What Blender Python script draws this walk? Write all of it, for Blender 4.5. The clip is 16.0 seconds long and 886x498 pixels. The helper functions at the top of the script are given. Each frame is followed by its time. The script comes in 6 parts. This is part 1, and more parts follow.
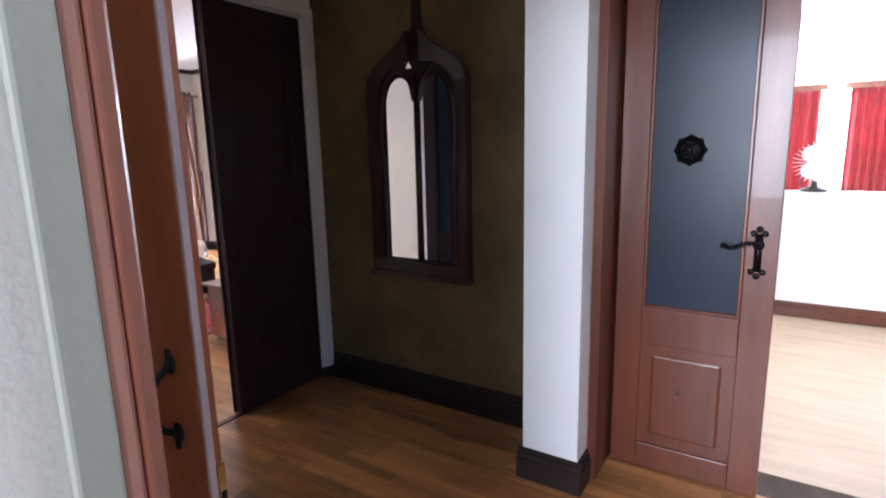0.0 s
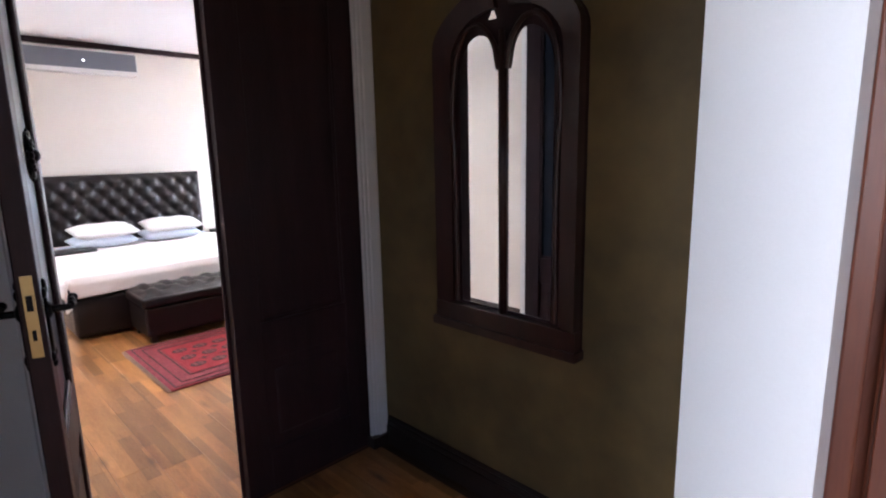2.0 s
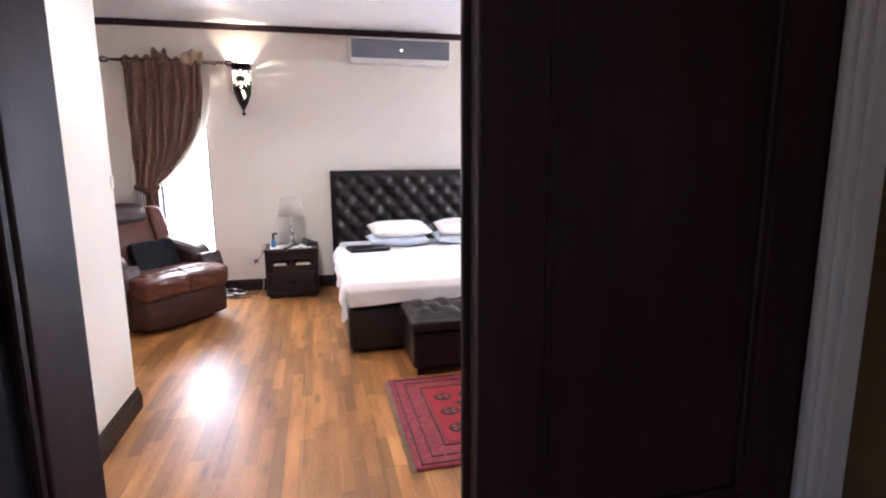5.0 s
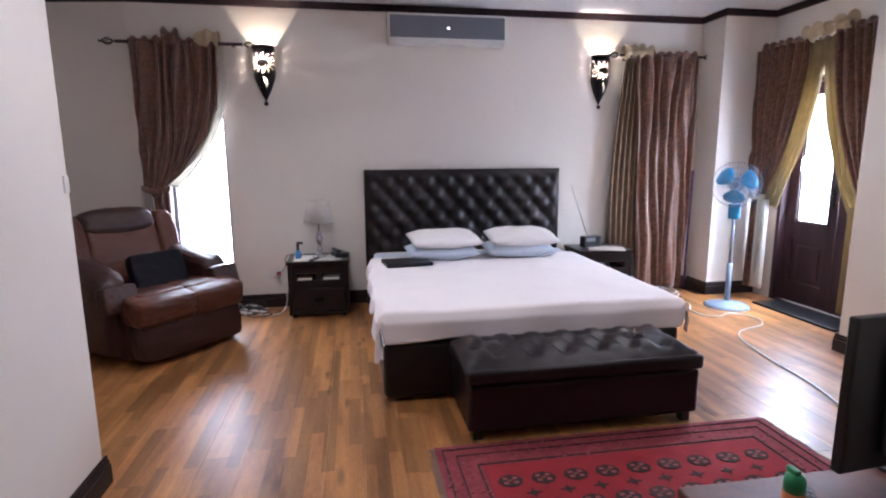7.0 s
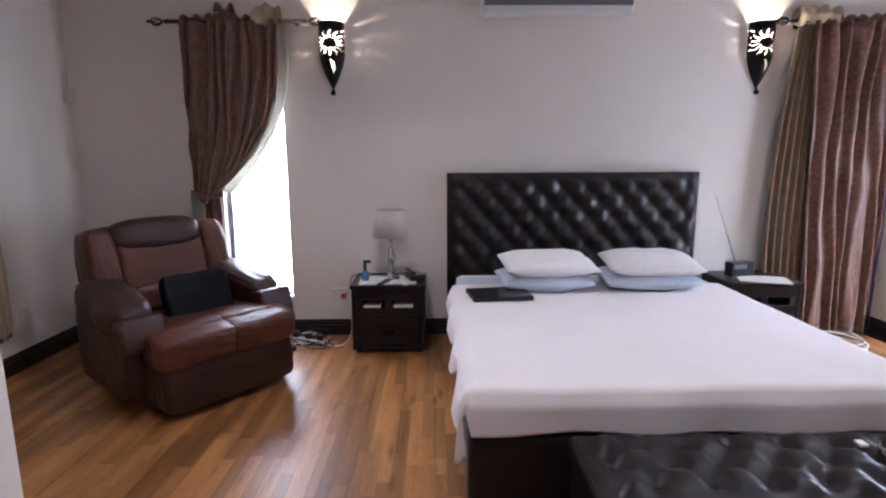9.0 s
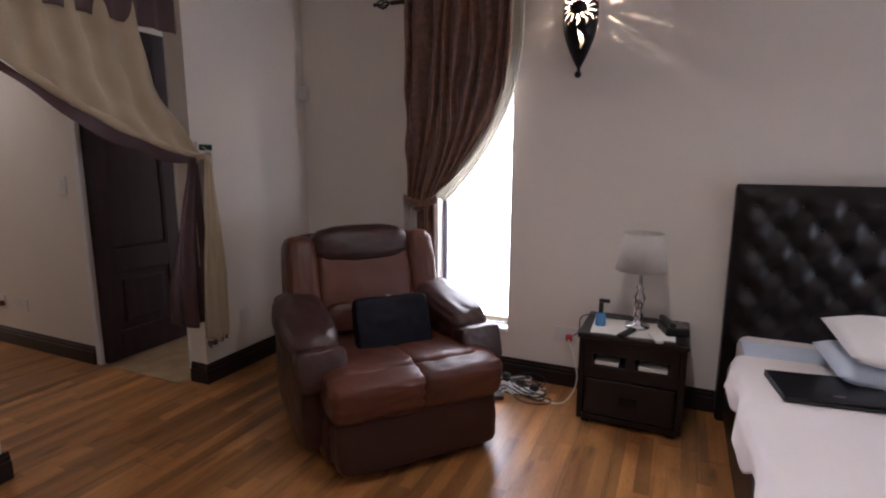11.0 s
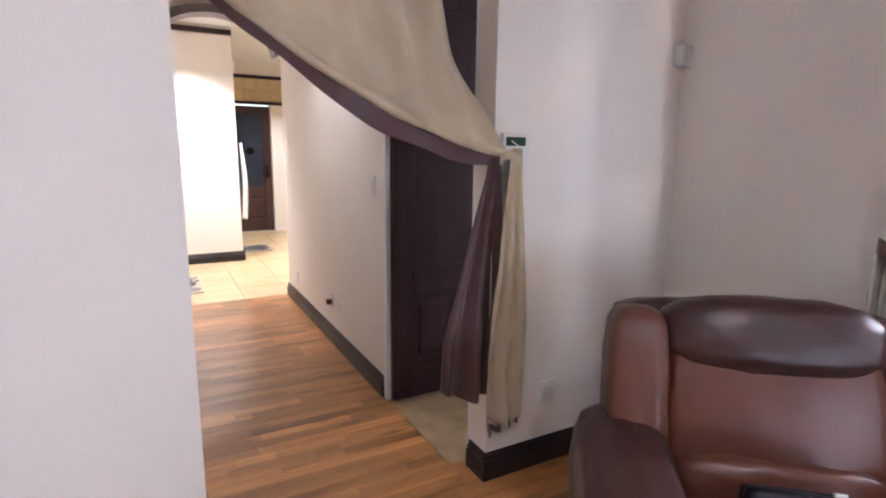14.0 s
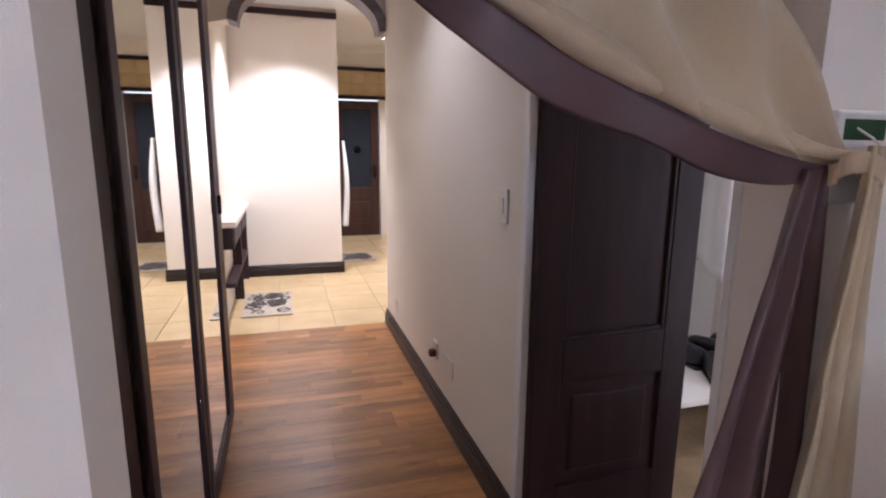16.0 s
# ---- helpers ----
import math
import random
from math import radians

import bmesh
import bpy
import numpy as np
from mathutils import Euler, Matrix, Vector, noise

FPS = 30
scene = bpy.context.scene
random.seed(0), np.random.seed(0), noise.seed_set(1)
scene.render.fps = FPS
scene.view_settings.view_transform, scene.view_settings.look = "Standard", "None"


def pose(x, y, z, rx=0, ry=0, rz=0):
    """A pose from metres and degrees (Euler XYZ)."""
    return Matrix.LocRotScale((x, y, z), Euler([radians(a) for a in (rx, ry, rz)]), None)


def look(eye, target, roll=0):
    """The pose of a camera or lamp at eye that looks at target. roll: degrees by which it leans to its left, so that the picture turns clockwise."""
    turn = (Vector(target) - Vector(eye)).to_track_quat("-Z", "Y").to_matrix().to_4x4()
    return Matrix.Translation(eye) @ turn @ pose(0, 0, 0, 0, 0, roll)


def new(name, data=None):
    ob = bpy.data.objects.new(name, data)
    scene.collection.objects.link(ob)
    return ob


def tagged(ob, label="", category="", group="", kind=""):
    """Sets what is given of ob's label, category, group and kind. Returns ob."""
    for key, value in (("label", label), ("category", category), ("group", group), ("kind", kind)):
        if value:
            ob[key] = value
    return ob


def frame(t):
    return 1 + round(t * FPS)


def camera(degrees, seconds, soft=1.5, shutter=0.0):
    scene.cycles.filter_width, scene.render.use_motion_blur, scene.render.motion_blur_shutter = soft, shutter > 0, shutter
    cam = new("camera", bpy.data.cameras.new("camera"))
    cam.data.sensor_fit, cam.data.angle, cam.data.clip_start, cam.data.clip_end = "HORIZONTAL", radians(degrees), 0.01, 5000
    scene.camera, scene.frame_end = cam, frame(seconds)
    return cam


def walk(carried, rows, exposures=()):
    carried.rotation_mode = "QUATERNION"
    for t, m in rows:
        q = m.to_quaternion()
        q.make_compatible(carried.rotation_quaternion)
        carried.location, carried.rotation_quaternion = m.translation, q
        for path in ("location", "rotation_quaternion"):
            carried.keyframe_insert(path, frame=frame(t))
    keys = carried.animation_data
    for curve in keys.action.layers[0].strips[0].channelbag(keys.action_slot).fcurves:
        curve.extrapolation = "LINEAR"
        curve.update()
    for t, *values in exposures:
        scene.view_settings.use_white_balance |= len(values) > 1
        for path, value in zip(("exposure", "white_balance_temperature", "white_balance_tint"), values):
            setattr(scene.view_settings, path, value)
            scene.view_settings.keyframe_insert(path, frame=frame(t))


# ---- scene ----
cam = camera(79.9, 16.0, soft=2.1)
METRES, EYE, TILT, LEAN, TURN = 8.0, 1.5, 0.0, 0.0, 32.6
ROWS = [
    (0.0, 0.0, 0.0, 0.0, -0.24, -10.56, 1.3),
    (0.5, 0.0009, 0.0365, -0.0006, 0.21, -10.53, 1.36),
    (1.0, 0.0084, 0.0738, 0.0006, 2.81, -10.72, 1.39),
    (1.5, 0.0094, 0.1052, -0.001, 6.96, -10.55, 1.23),
    (2.0, 0.0097, 0.1318, -0.0021, 12.31, -10.35, 1.18),
    (2.5, 0.0119, 0.1576, -0.0023, 20.05, -10.16, 1.04),
    (3.0, 0.0006, 0.1832, -0.0035, 26.28, -10.06, 0.9),
    (3.5, -0.0169, 0.2097, -0.0031, 31.06, -10.06, 0.71),
    (4.0, -0.0344, 0.2381, -0.0039, 35.59, -10.04, 0.71),
    (4.5, -0.059, 0.2623, -0.0061, 40.51, -9.87, 0.51),
    (7.0, -0.1751, 0.3469, -0.0108, 47.8, -9.75, 0.34),
    (7.5, -0.1949, 0.3635, -0.0102, 48.07, -9.79, 0.39),
    (8.0, -0.2234, 0.3819, -0.0095, 49.41, -9.9, 0.37),
    (10.5, -0.3602, 0.4562, -0.0079, 74.78, -9.86, -0.18),
    (11.0, -0.3906, 0.4611, -0.0069, 81.58, -10.0, -0.26),
    (11.5, -0.4192, 0.4676, -0.0079, 89.27, -9.86, -0.33),
    (12.0, -0.4463, 0.4724, -0.007, 98.03, -10.04, -0.48),
    (12.5, -0.4747, 0.4696, -0.0073, 103.88, -10.05, -0.54),
    (13.0, -0.5036, 0.4638, -0.0074, 109.21, -10.09, -0.69),
    (13.5, -0.536, 0.4579, -0.0073, 114.9, -10.34, -0.65),
    (14.0, -0.5655, 0.4426, -0.0069, 119.08, -10.46, -0.72),
    (14.5, -0.5937, 0.4235, -0.0066, 122.63, -10.61, -0.69),
    (15.0, -0.6228, 0.4018, -0.0059, 125.67, -10.75, -0.67),
    (15.5, -0.6488, 0.3756, -0.0056, 128.27, -10.77, -0.62),
    (16.0, -0.6729, 0.3502, -0.0063, 130.8, -10.82, -0.58),
]
walk(cam, [(t, pose(0, 0, EYE, TILT, LEAN, TURN) @ pose(METRES * x, METRES * y, METRES * z, 90 + pitch, roll, yaw)) for t, x, y, z, yaw, pitch, roll in ROWS],
     exposures=[(0.0, 1.15, 5950, 16), (2.8, 1.42, 6000, 17), (4.5, 1.3, 6000, 17), (7.0, 0.27, 5700, 20), (8.0, 0.08, 5650, 20), (10.5, 0.08, 6000, 20), (11.0, -0.25, 6200, 22), (11.5, -0.13, 6150, 20), (12.0, 0.42, 5950, 19), (12.5, 0.78, 5800, 18), (13.5, 1.1, 5700, 18), (14.5, 1.08, 5750, 19), (15.2, 0.84, 5750, 20), (16.0, 0.55, 5650, 22)])

# ---- light ----
world = bpy.data.worlds.new("sky")
scene.world = world
world.use_nodes = True
wn = world.node_tree
sky = wn.nodes.new("ShaderNodeTexSky")
sky.sky_type, sky.sun_disc = "NISHITA", False
sky.sun_elevation, sky.sun_rotation = radians(50), radians(200)
wn.links.new(sky.outputs[0], wn.nodes["Background"].inputs[0])
wn.nodes["Background"].inputs[1].default_value = 0.12


def lamp(kind, name, m, power, colour=(1, 1, 1), size=0.1, size_y=None, angle=60, blend=0.6):
    d = bpy.data.lights.new(name, kind)
    d.energy, d.color = power, colour
    if kind == "AREA":
        d.shape, d.size, d.size_y = "RECTANGLE", size, size_y or size
    elif kind == "SUN":
        d.angle = radians(angle)
    else:
        d.shadow_soft_size = size
        if kind == "SPOT":
            d.spot_size, d.spot_blend = radians(angle), blend
    ob = new(name, d)
    ob.matrix_world = m
    return ob


lamp("SUN", "sun", look((0, 0, 9), (-3, -4, 0)), 1.2, (1, 0.95, 0.88), angle=10)
DAY = (0.90, 0.95, 1.0)
WARM = (1.0, 0.80, 0.55)
# daylight in the openings
lamp("AREA", "daylight_garden_door", look((-6.67, 5.83, 1.35), (-6.4, 2.0, 0.9)), 215, (0.82, 0.91, 1.0), 0.95, 1.3)
lamp("AREA", "daylight_window", look((-7.97, 0.19, 1.1), (-3, 0.6, 0.8)), 26, DAY, 0.45, 1.5)
lamp("AREA", "daylight_porch", look((-0.25, -3.0, 1.9), (-0.5, 2.2, 1.1)), 208, DAY, 1.9, 2.2)
lamp("AREA", "daylight_lounge", look((1.2, 8.9, 1.6), (0.6, 4.0, 0.6)), 820, DAY, 3.6, 1.6)
# ceiling spots; the closet's, at (-8.1, -2.2), is unseen and added to brighten it
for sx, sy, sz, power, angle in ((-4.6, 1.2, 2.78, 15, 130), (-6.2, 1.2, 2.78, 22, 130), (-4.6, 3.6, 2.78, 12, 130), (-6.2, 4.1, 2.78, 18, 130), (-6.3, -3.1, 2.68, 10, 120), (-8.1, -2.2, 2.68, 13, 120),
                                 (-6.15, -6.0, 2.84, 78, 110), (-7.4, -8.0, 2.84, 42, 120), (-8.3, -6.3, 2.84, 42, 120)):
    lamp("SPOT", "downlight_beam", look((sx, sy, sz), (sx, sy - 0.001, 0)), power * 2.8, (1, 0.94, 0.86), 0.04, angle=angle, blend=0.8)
for sy in (0.83, 4.05):
    lamp("POINT", "sconce_bulb", pose(-7.785, sy, 2.302), 17, WARM, 0.006)


# ---- materials ----
def material(name, colour, rough=0.5, metal=0.0, vary=0.15, scale=6.0, grain=60.0, bump=0.05, stretch=(1, 1, 1), per_piece=0.0, second=None, coat=0.0, sheen=0.0, spec=0.5, local=False, edge=(0.42, 1.02)):
    """Two scales of noise over one base colour, with fine relief."""
    m = bpy.data.materials.new(name)
    m.use_nodes = True
    n, l = m.node_tree.nodes, m.node_tree.links
    b = n["Principled BSDF"]
    tc = n.new("ShaderNodeTexCoord")
    geo = n.new("ShaderNodeNewGeometry")
    mp = n.new("ShaderNodeMapping")
    mp.inputs["Scale"].default_value = stretch
    info = n.new("ShaderNodeObjectInfo")
    if local:
        l.new(tc.outputs["Object"], mp.inputs["Vector"])
    else:
        l.new(geo.outputs["Position"], mp.inputs["Vector"])
    if per_piece:
        sc = n.new("ShaderNodeVectorMath")
        sc.operation = "SCALE"
        sc.inputs[0].default_value = (31, 17, 23)
        l.new(info.outputs["Random"], sc.inputs["Scale"])
        l.new(sc.outputs[0], mp.inputs["Location"])
    big, fine = n.new("ShaderNodeTexNoise"), n.new("ShaderNodeTexNoise")
    big.inputs["Scale"].default_value, fine.inputs["Scale"].default_value = scale, grain
    big.inputs["Detail"].default_value, fine.inputs["Detail"].default_value = 4, 6
    l.new(mp.outputs[0], big.inputs["Vector"]), l.new(mp.outputs[0], fine.inputs["Vector"])
    mix = n.new("ShaderNodeMix")
    mix.data_type = "RGBA"
    second = second or tuple(c * (1 - 2 * vary) for c in colour)
    mix.inputs["A"].default_value, mix.inputs["B"].default_value = (*colour, 1), (*second, 1)
    add = n.new("ShaderNodeMath")
    add.operation = "MULTIPLY_ADD"
    l.new(fine.outputs[0], add.inputs[0])
    add.inputs[1].default_value = 0.45
    l.new(big.outputs[0], add.inputs[2])
    ramp = n.new("ShaderNodeMapRange")
    ramp.inputs["From Min"].default_value, ramp.inputs["From Max"].default_value = edge
    l.new(add.outputs[0], ramp.inputs["Value"])
    l.new(ramp.outputs[0], mix.inputs["Factor"])
    out = mix.outputs["Result"]
    if per_piece:
        hsv = n.new("ShaderNodeHueSaturation")
        mr = n.new("ShaderNodeMapRange")
        mr.inputs["To Min"].default_value, mr.inputs["To Max"].default_value = 1 - per_piece, 1 + per_piece
        l.new(info.outputs["Random"], mr.inputs["Value"])
        l.new(mr.outputs[0], hsv.inputs["Value"])
        l.new(out, hsv.inputs["Color"])
        out = hsv.outputs[0]
    l.new(out, b.inputs["Base Color"])
    b.inputs["Roughness"].default_value, b.inputs["Metallic"].default_value = rough, metal
    b.inputs["Coat Weight"].default_value, b.inputs["Sheen Weight"].default_value = coat, sheen
    b.inputs["Specular IOR Level"].default_value = spec
    rr = n.new("ShaderNodeMapRange")
    rr.inputs["To Min"].default_value, rr.inputs["To Max"].default_value = rough * 0.85, min(1, rough * 1.2)
    l.new(big.outputs[0], rr.inputs["Value"])
    l.new(rr.outputs[0], b.inputs["Roughness"])
    if bump:
        bp = n.new("ShaderNodeBump")
        bp.inputs["Strength"].default_value, bp.inputs["Distance"].default_value = bump, 0.01
        l.new(fine.outputs[0], bp.inputs["Height"])
        l.new(bp.outputs[0], b.inputs["Normal"])
    return m


def glow(name, colour, strength):
    m = bpy.data.materials.new(name)
    m.use_nodes = True
    b = m.node_tree.nodes["Principled BSDF"]
    b.inputs["Base Color"].default_value = (*colour, 1)
    b.inputs["Emission Color"].default_value = (*colour, 1)
    b.inputs["Emission Strength"].default_value = strength
    return m


WALL = material("cream_wall_paint", (0.81, 0.758, 0.69), 0.7, vary=0.03, scale=1.2, grain=220, bump=0.08)
WHITE = material("white_paint", (0.80, 0.80, 0.80), 0.55, vary=0.03, scale=2, grain=150, bump=0.05)
CEIL = material("ceiling_paint", (0.80, 0.80, 0.80), 0.8, vary=0.02, scale=1, grain=180, bump=0.04)
OLIVE = material("olive_paint_effect", (0.205, 0.137, 0.050), 0.6, vary=0.3, scale=2.6, grain=9, bump=0.03, second=(0.075, 0.055, 0.025))
FLOOR = material("oak_laminate", (0.48, 0.232, 0.078), 0.31, scale=1.6, grain=26, bump=0.03, stretch=(0.9, 7, 1), per_piece=0.16, second=(0.19, 0.066, 0.018))
SUBFLOOR = material("dark_floor_joint", (0.05, 0.025, 0.012), 0.7)
TILE = material("sandstone_tile", (0.60, 0.47, 0.27), 0.3, vary=0.2, scale=4, grain=30, per_piece=0.06, second=(0.48, 0.34, 0.17))
GROUT = material("grout", (0.52, 0.41, 0.25), 0.8)
MAHOG = material("dark_mahogany", (0.047, 0.020, 0.025), 0.48, vary=0.3, scale=3, grain=30, stretch=(5, 5, 0.6), bump=0.04, second=(0.020, 0.010, 0.012), spec=0.28)
SKIRT = material("dark_stained_skirting", (0.030, 0.019, 0.018), 0.4, vary=0.2, scale=5, grain=60, spec=0.3)
REDWOOD = material("red_brown_timber", (0.150, 0.040, 0.017), 0.36, scale=2.5, grain=28, stretch=(5, 5, 0.5), bump=0.05, second=(0.068, 0.017, 0.009), coat=0.12)
ORANGEWOOD = material("orange_varnished_timber", (0.37, 0.10, 0.034), 0.3, scale=2.5, grain=28, stretch=(5, 5, 0.5), bump=0.04, second=(0.21, 0.052, 0.019), coat=0.3)
LEATHER = material("dark_brown_leather", (0.013, 0.0085, 0.0095), 0.33, vary=0.2, scale=7, grain=240, bump=0.08, spec=0.34)
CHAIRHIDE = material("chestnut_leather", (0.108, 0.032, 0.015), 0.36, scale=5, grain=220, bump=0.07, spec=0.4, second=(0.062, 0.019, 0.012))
# darker than the seat: recliner arms, base, footrest, headrest and back shell
CHAIRDARK = material("dark_chair_leather", (0.048, 0.017, 0.013), 0.36, scale=5, grain=220, bump=0.07, spec=0.4, second=(0.026, 0.010, 0.009))
BLACKHIDE = material("black_leather", (0.005, 0.005, 0.009), 0.38, spec=0.10, scale=5, grain=200, bump=0.08)
SHEET = material("white_cotton", (0.80, 0.74, 0.74), 0.85, vary=0.03, scale=3, grain=400, bump=0.15, sheen=0.2)
PILLOW = material("white_pillow_cotton", (0.82, 0.80, 0.80), 0.85, vary=0.03, scale=6, grain=90, bump=0.25)
BLUEPILLOW = material("pale_blue_cotton", (0.60, 0.68, 0.80), 0.85, vary=0.04, scale=6, grain=90, bump=0.25)
DAMASK = material("brown_velvet_damask", (0.20, 0.080, 0.038), 0.42, scale=32, grain=70, bump=0.2, edge=(0.50, 0.95), second=(0.052, 0.021, 0.014), sheen=0.5)
GOLDLACE = material("gold_voile", (0.27, 0.205, 0.10), 0.6, vary=0.15, scale=12, grain=160, bump=0.1, sheen=0.4)
BRONZEVOILE = material("bronze_voile", (0.165, 0.095, 0.045), 0.55, vary=0.2, scale=12, grain=160, bump=0.1, sheen=0.4)
PALEVOILE = material("cream_voile", (0.78, 0.75, 0.68), 0.7, vary=0.08, scale=12, grain=160, bump=0.1, sheen=0.3)
LINEN = material("beige_linen", (0.55, 0.44, 0.29), 0.8, vary=0.10, scale=5, grain=320, bump=0.15, sheen=0.2)
LINING = material("brown_satin_lining", (0.095, 0.046, 0.046), 0.5, vary=0.12, scale=5, grain=260, bump=0.08, sheen=0.1)
IRON = material("black_wrought_iron", (0.014, 0.013, 0.015), 0.4, 0.8, vary=0.2, scale=20, grain=120, bump=0.2)
CHROME = material("chrome", (0.62, 0.62, 0.64), 0.15, 1.0, vary=0.05)
BRASS = material("worn_brass", (0.55, 0.40, 0.20), 0.32, 1.0, vary=0.15)
PLASTIC = material("white_plastic", (0.74, 0.73, 0.70), 0.4, vary=0.02, bump=0)
BLACKPL = material("black_plastic", (0.010, 0.010, 0.012), 0.3, vary=0.1, bump=0)
GREYPL = material("grey_fascia_plastic", (0.17, 0.18, 0.21), 0.3, vary=0.04, bump=0)
BLUEPL = material("blue_plastic", (0.03, 0.30, 0.58), 0.25, vary=0.05, bump=0)
FANPOLE = material("grey_blue_plastic", (0.22, 0.29, 0.38), 0.35, vary=0.05, bump=0)
# front door panes: reflected daylight is put into this pale opaque colour
FROSTGLARE = material("frosted_glass_glare", (0.52, 0.53, 0.52), 0.35, vary=0.06, scale=6, grain=120, bump=0.04)
SMOKED = material("dark_frosted_pane", (0.027, 0.035, 0.052), 0.32, vary=0.15, scale=3, grain=90, bump=0.0, spec=0.18)
STONE = material("purple_grey_stone", (0.30, 0.27, 0.30), 0.6, vary=0.25, scale=12, grain=50, bump=0.3)
PAPER = material("paper", (0.72, 0.70, 0.64), 0.7, vary=0.03, bump=0)
REDPL = material("red_plastic", (0.55, 0.03, 0.02), 0.35, vary=0.05, bump=0)
GREENPL = material("green_plastic", (0.02, 0.22, 0.08), 0.35, vary=0.05, bump=0)
ORANGEPL = material("orange_printed_can", (0.55, 0.16, 0.05), 0.35, vary=0.1, bump=0)
PURPLE = material("purple_lacquer", (0.07, 0.03, 0.16), 0.35, vary=0.05, bump=0)
REDCURT = material("crimson_curtain", (0.24, 0.010, 0.018), 0.7, vary=0.2, scale=5, grain=150, bump=0.15, sheen=0.3)
TOWEL = material("white_towelling", (0.8, 0.79, 0.77), 0.95, vary=0.03, scale=30, grain=300, bump=0.5)
LOUNGEWALL = material("white_plaster", (0.82, 0.82, 0.82), 0.7, vary=0.02, scale=2, grain=160, bump=0.05)
SHADE = material("grey_linen_shade", (0.64, 0.60, 0.55), 0.85, vary=0.05, scale=30, grain=400, bump=0.2)
SAND = material("rough_sand_carpet", (0.34, 0.23, 0.12), 0.9, vary=0.2, scale=8, grain=120, bump=0.4)
RUGRED = material("rug_crimson_wool", (0.33, 0.014, 0.024), 0.95, vary=0.15, scale=9, grain=260, bump=0.5)
RUGDARK = material("rug_border_wool", (0.15, 0.010, 0.022), 0.95, vary=0.3, scale=34, grain=110, bump=0.5, second=(0.30, 0.05, 0.06))
RUGBLACK = material("rug_dark_wool", (0.045, 0.018, 0.018), 0.95, vary=0.2, scale=40, grain=200, bump=0.4)
RUGCREAM = material("rug_cream_wool", (0.38, 0.25, 0.20), 0.95, vary=0.1, scale=30, grain=200, bump=0.4)
FLECK = material("rug_rose_wool", (0.30, 0.085, 0.085), 0.95, vary=0.2, scale=30, grain=200, bump=0.3)
DARKRED = material("dark_red_timber", (0.060, 0.018, 0.012), 0.4, scale=2.5, grain=28, stretch=(5, 5, 0.5), second=(0.028, 0.009, 0.007))
REVEAL = material("grey_green_plaster", (0.40, 0.38, 0.33), 0.75, vary=0.08, scale=2.5, grain=120, bump=0.1)
MATGREY = material("bath_mat_grey", (0.095, 0.085, 0.09), 0.95, vary=0.1, scale=30, grain=220, bump=0.5)
MATPALE = material("bath_mat_pale", (0.55, 0.48, 0.39), 0.95, vary=0.1, scale=30, grain=220, bump=0.5)
BULB = glow("lamp_glow", (1.0, 0.84, 0.50), 9)
SPOTGLOW = glow("downlight_glow", (1, 0.93, 0.8), 14)
OUTSIDE = glow("bright_sky", (0.95, 0.98, 1.0), 2.6)
LEDGLOW = glow("led_glow", (1, 1, 1), 3)
MIRROR = bpy.data.materials.new("mirror_silver")
MIRROR.use_nodes = True
MIRROR.node_tree.nodes["Principled BSDF"].inputs["Base Color"].default_value = (0.88, 0.89, 0.88, 1)
MIRROR.node_tree.nodes["Principled BSDF"].inputs["Metallic"].default_value = 1
MIRROR.node_tree.nodes["Principled BSDF"].inputs["Roughness"].default_value = 0.015
GLASS = bpy.data.materials.new("clear_glass")
GLASS.use_nodes = True
GLASS.node_tree.nodes["Principled BSDF"].inputs["Transmission Weight"].default_value = 1
GLASS.node_tree.nodes["Principled BSDF"].inputs["Roughness"].default_value = 0.02
GLASS.node_tree.nodes["Principled BSDF"].inputs["IOR"].default_value = 1.05


def let_light_through(m, share):
    """Thin cloth: part of the light passes and scatters."""
    n, l = m.node_tree.nodes, m.node_tree.links
    b = n["Principled BSDF"]
    tr = n.new("ShaderNodeBsdfTranslucent")
    l.new(b.inputs["Base Color"].links[0].from_socket, tr.inputs["Color"])
    mix = n.new("ShaderNodeMixShader")
    mix.inputs[0].default_value = share
    l.new(b.outputs[0], mix.inputs[1]), l.new(tr.outputs[0], mix.inputs[2])
    l.new(mix.outputs[0], n["Material Output"].inputs["Surface"])


for cloth, share in ((PALEVOILE, 0.5), (GOLDLACE, 0.4), (SHADE, 0.3), (REDCURT, 0.3)):
    let_light_through(cloth, share)


# ---- mesh tools ----
def solid(name, bm, mat, parent=None, m=None, smooth=False, bevel=0.0, segments=2):
    """An object from a bmesh, under a parent (whose frame it shares) or at top level."""
    bmesh.ops.recalc_face_normals(bm, faces=bm.faces)
    if bevel:
        bmesh.ops.bevel(bm, geom=[e for e in bm.edges if len(e.link_faces) == 2 and e.calc_face_angle(0) > 0.6], offset=bevel, segments=segments, profile=0.5, affect="EDGES", clamp_overlap=True)
    me = bpy.data.meshes.new(name)
    bm.to_mesh(me)
    bm.free()
    me.materials.append(mat)
    if smooth:
        for p in me.polygons:
            p.use_smooth = True
    ob = new(name, me)
    if parent:
        ob.parent = parent
    if m is not None:
        ob.matrix_basis = m
    return ob


def add_box(bm, x0, y0, z0, x1, y1, z1, m=None):
    vs = bmesh.ops.create_cube(bm, size=1.0)["verts"]
    t = Matrix.Translation(((x0 + x1) / 2, (y0 + y1) / 2, (z0 + z1) / 2)) @ Matrix.Diagonal((abs(x1 - x0), abs(y1 - y0), abs(z1 - z0), 1))
    bmesh.ops.transform(bm, matrix=(m @ t) if m else t, verts=vs)
    return vs


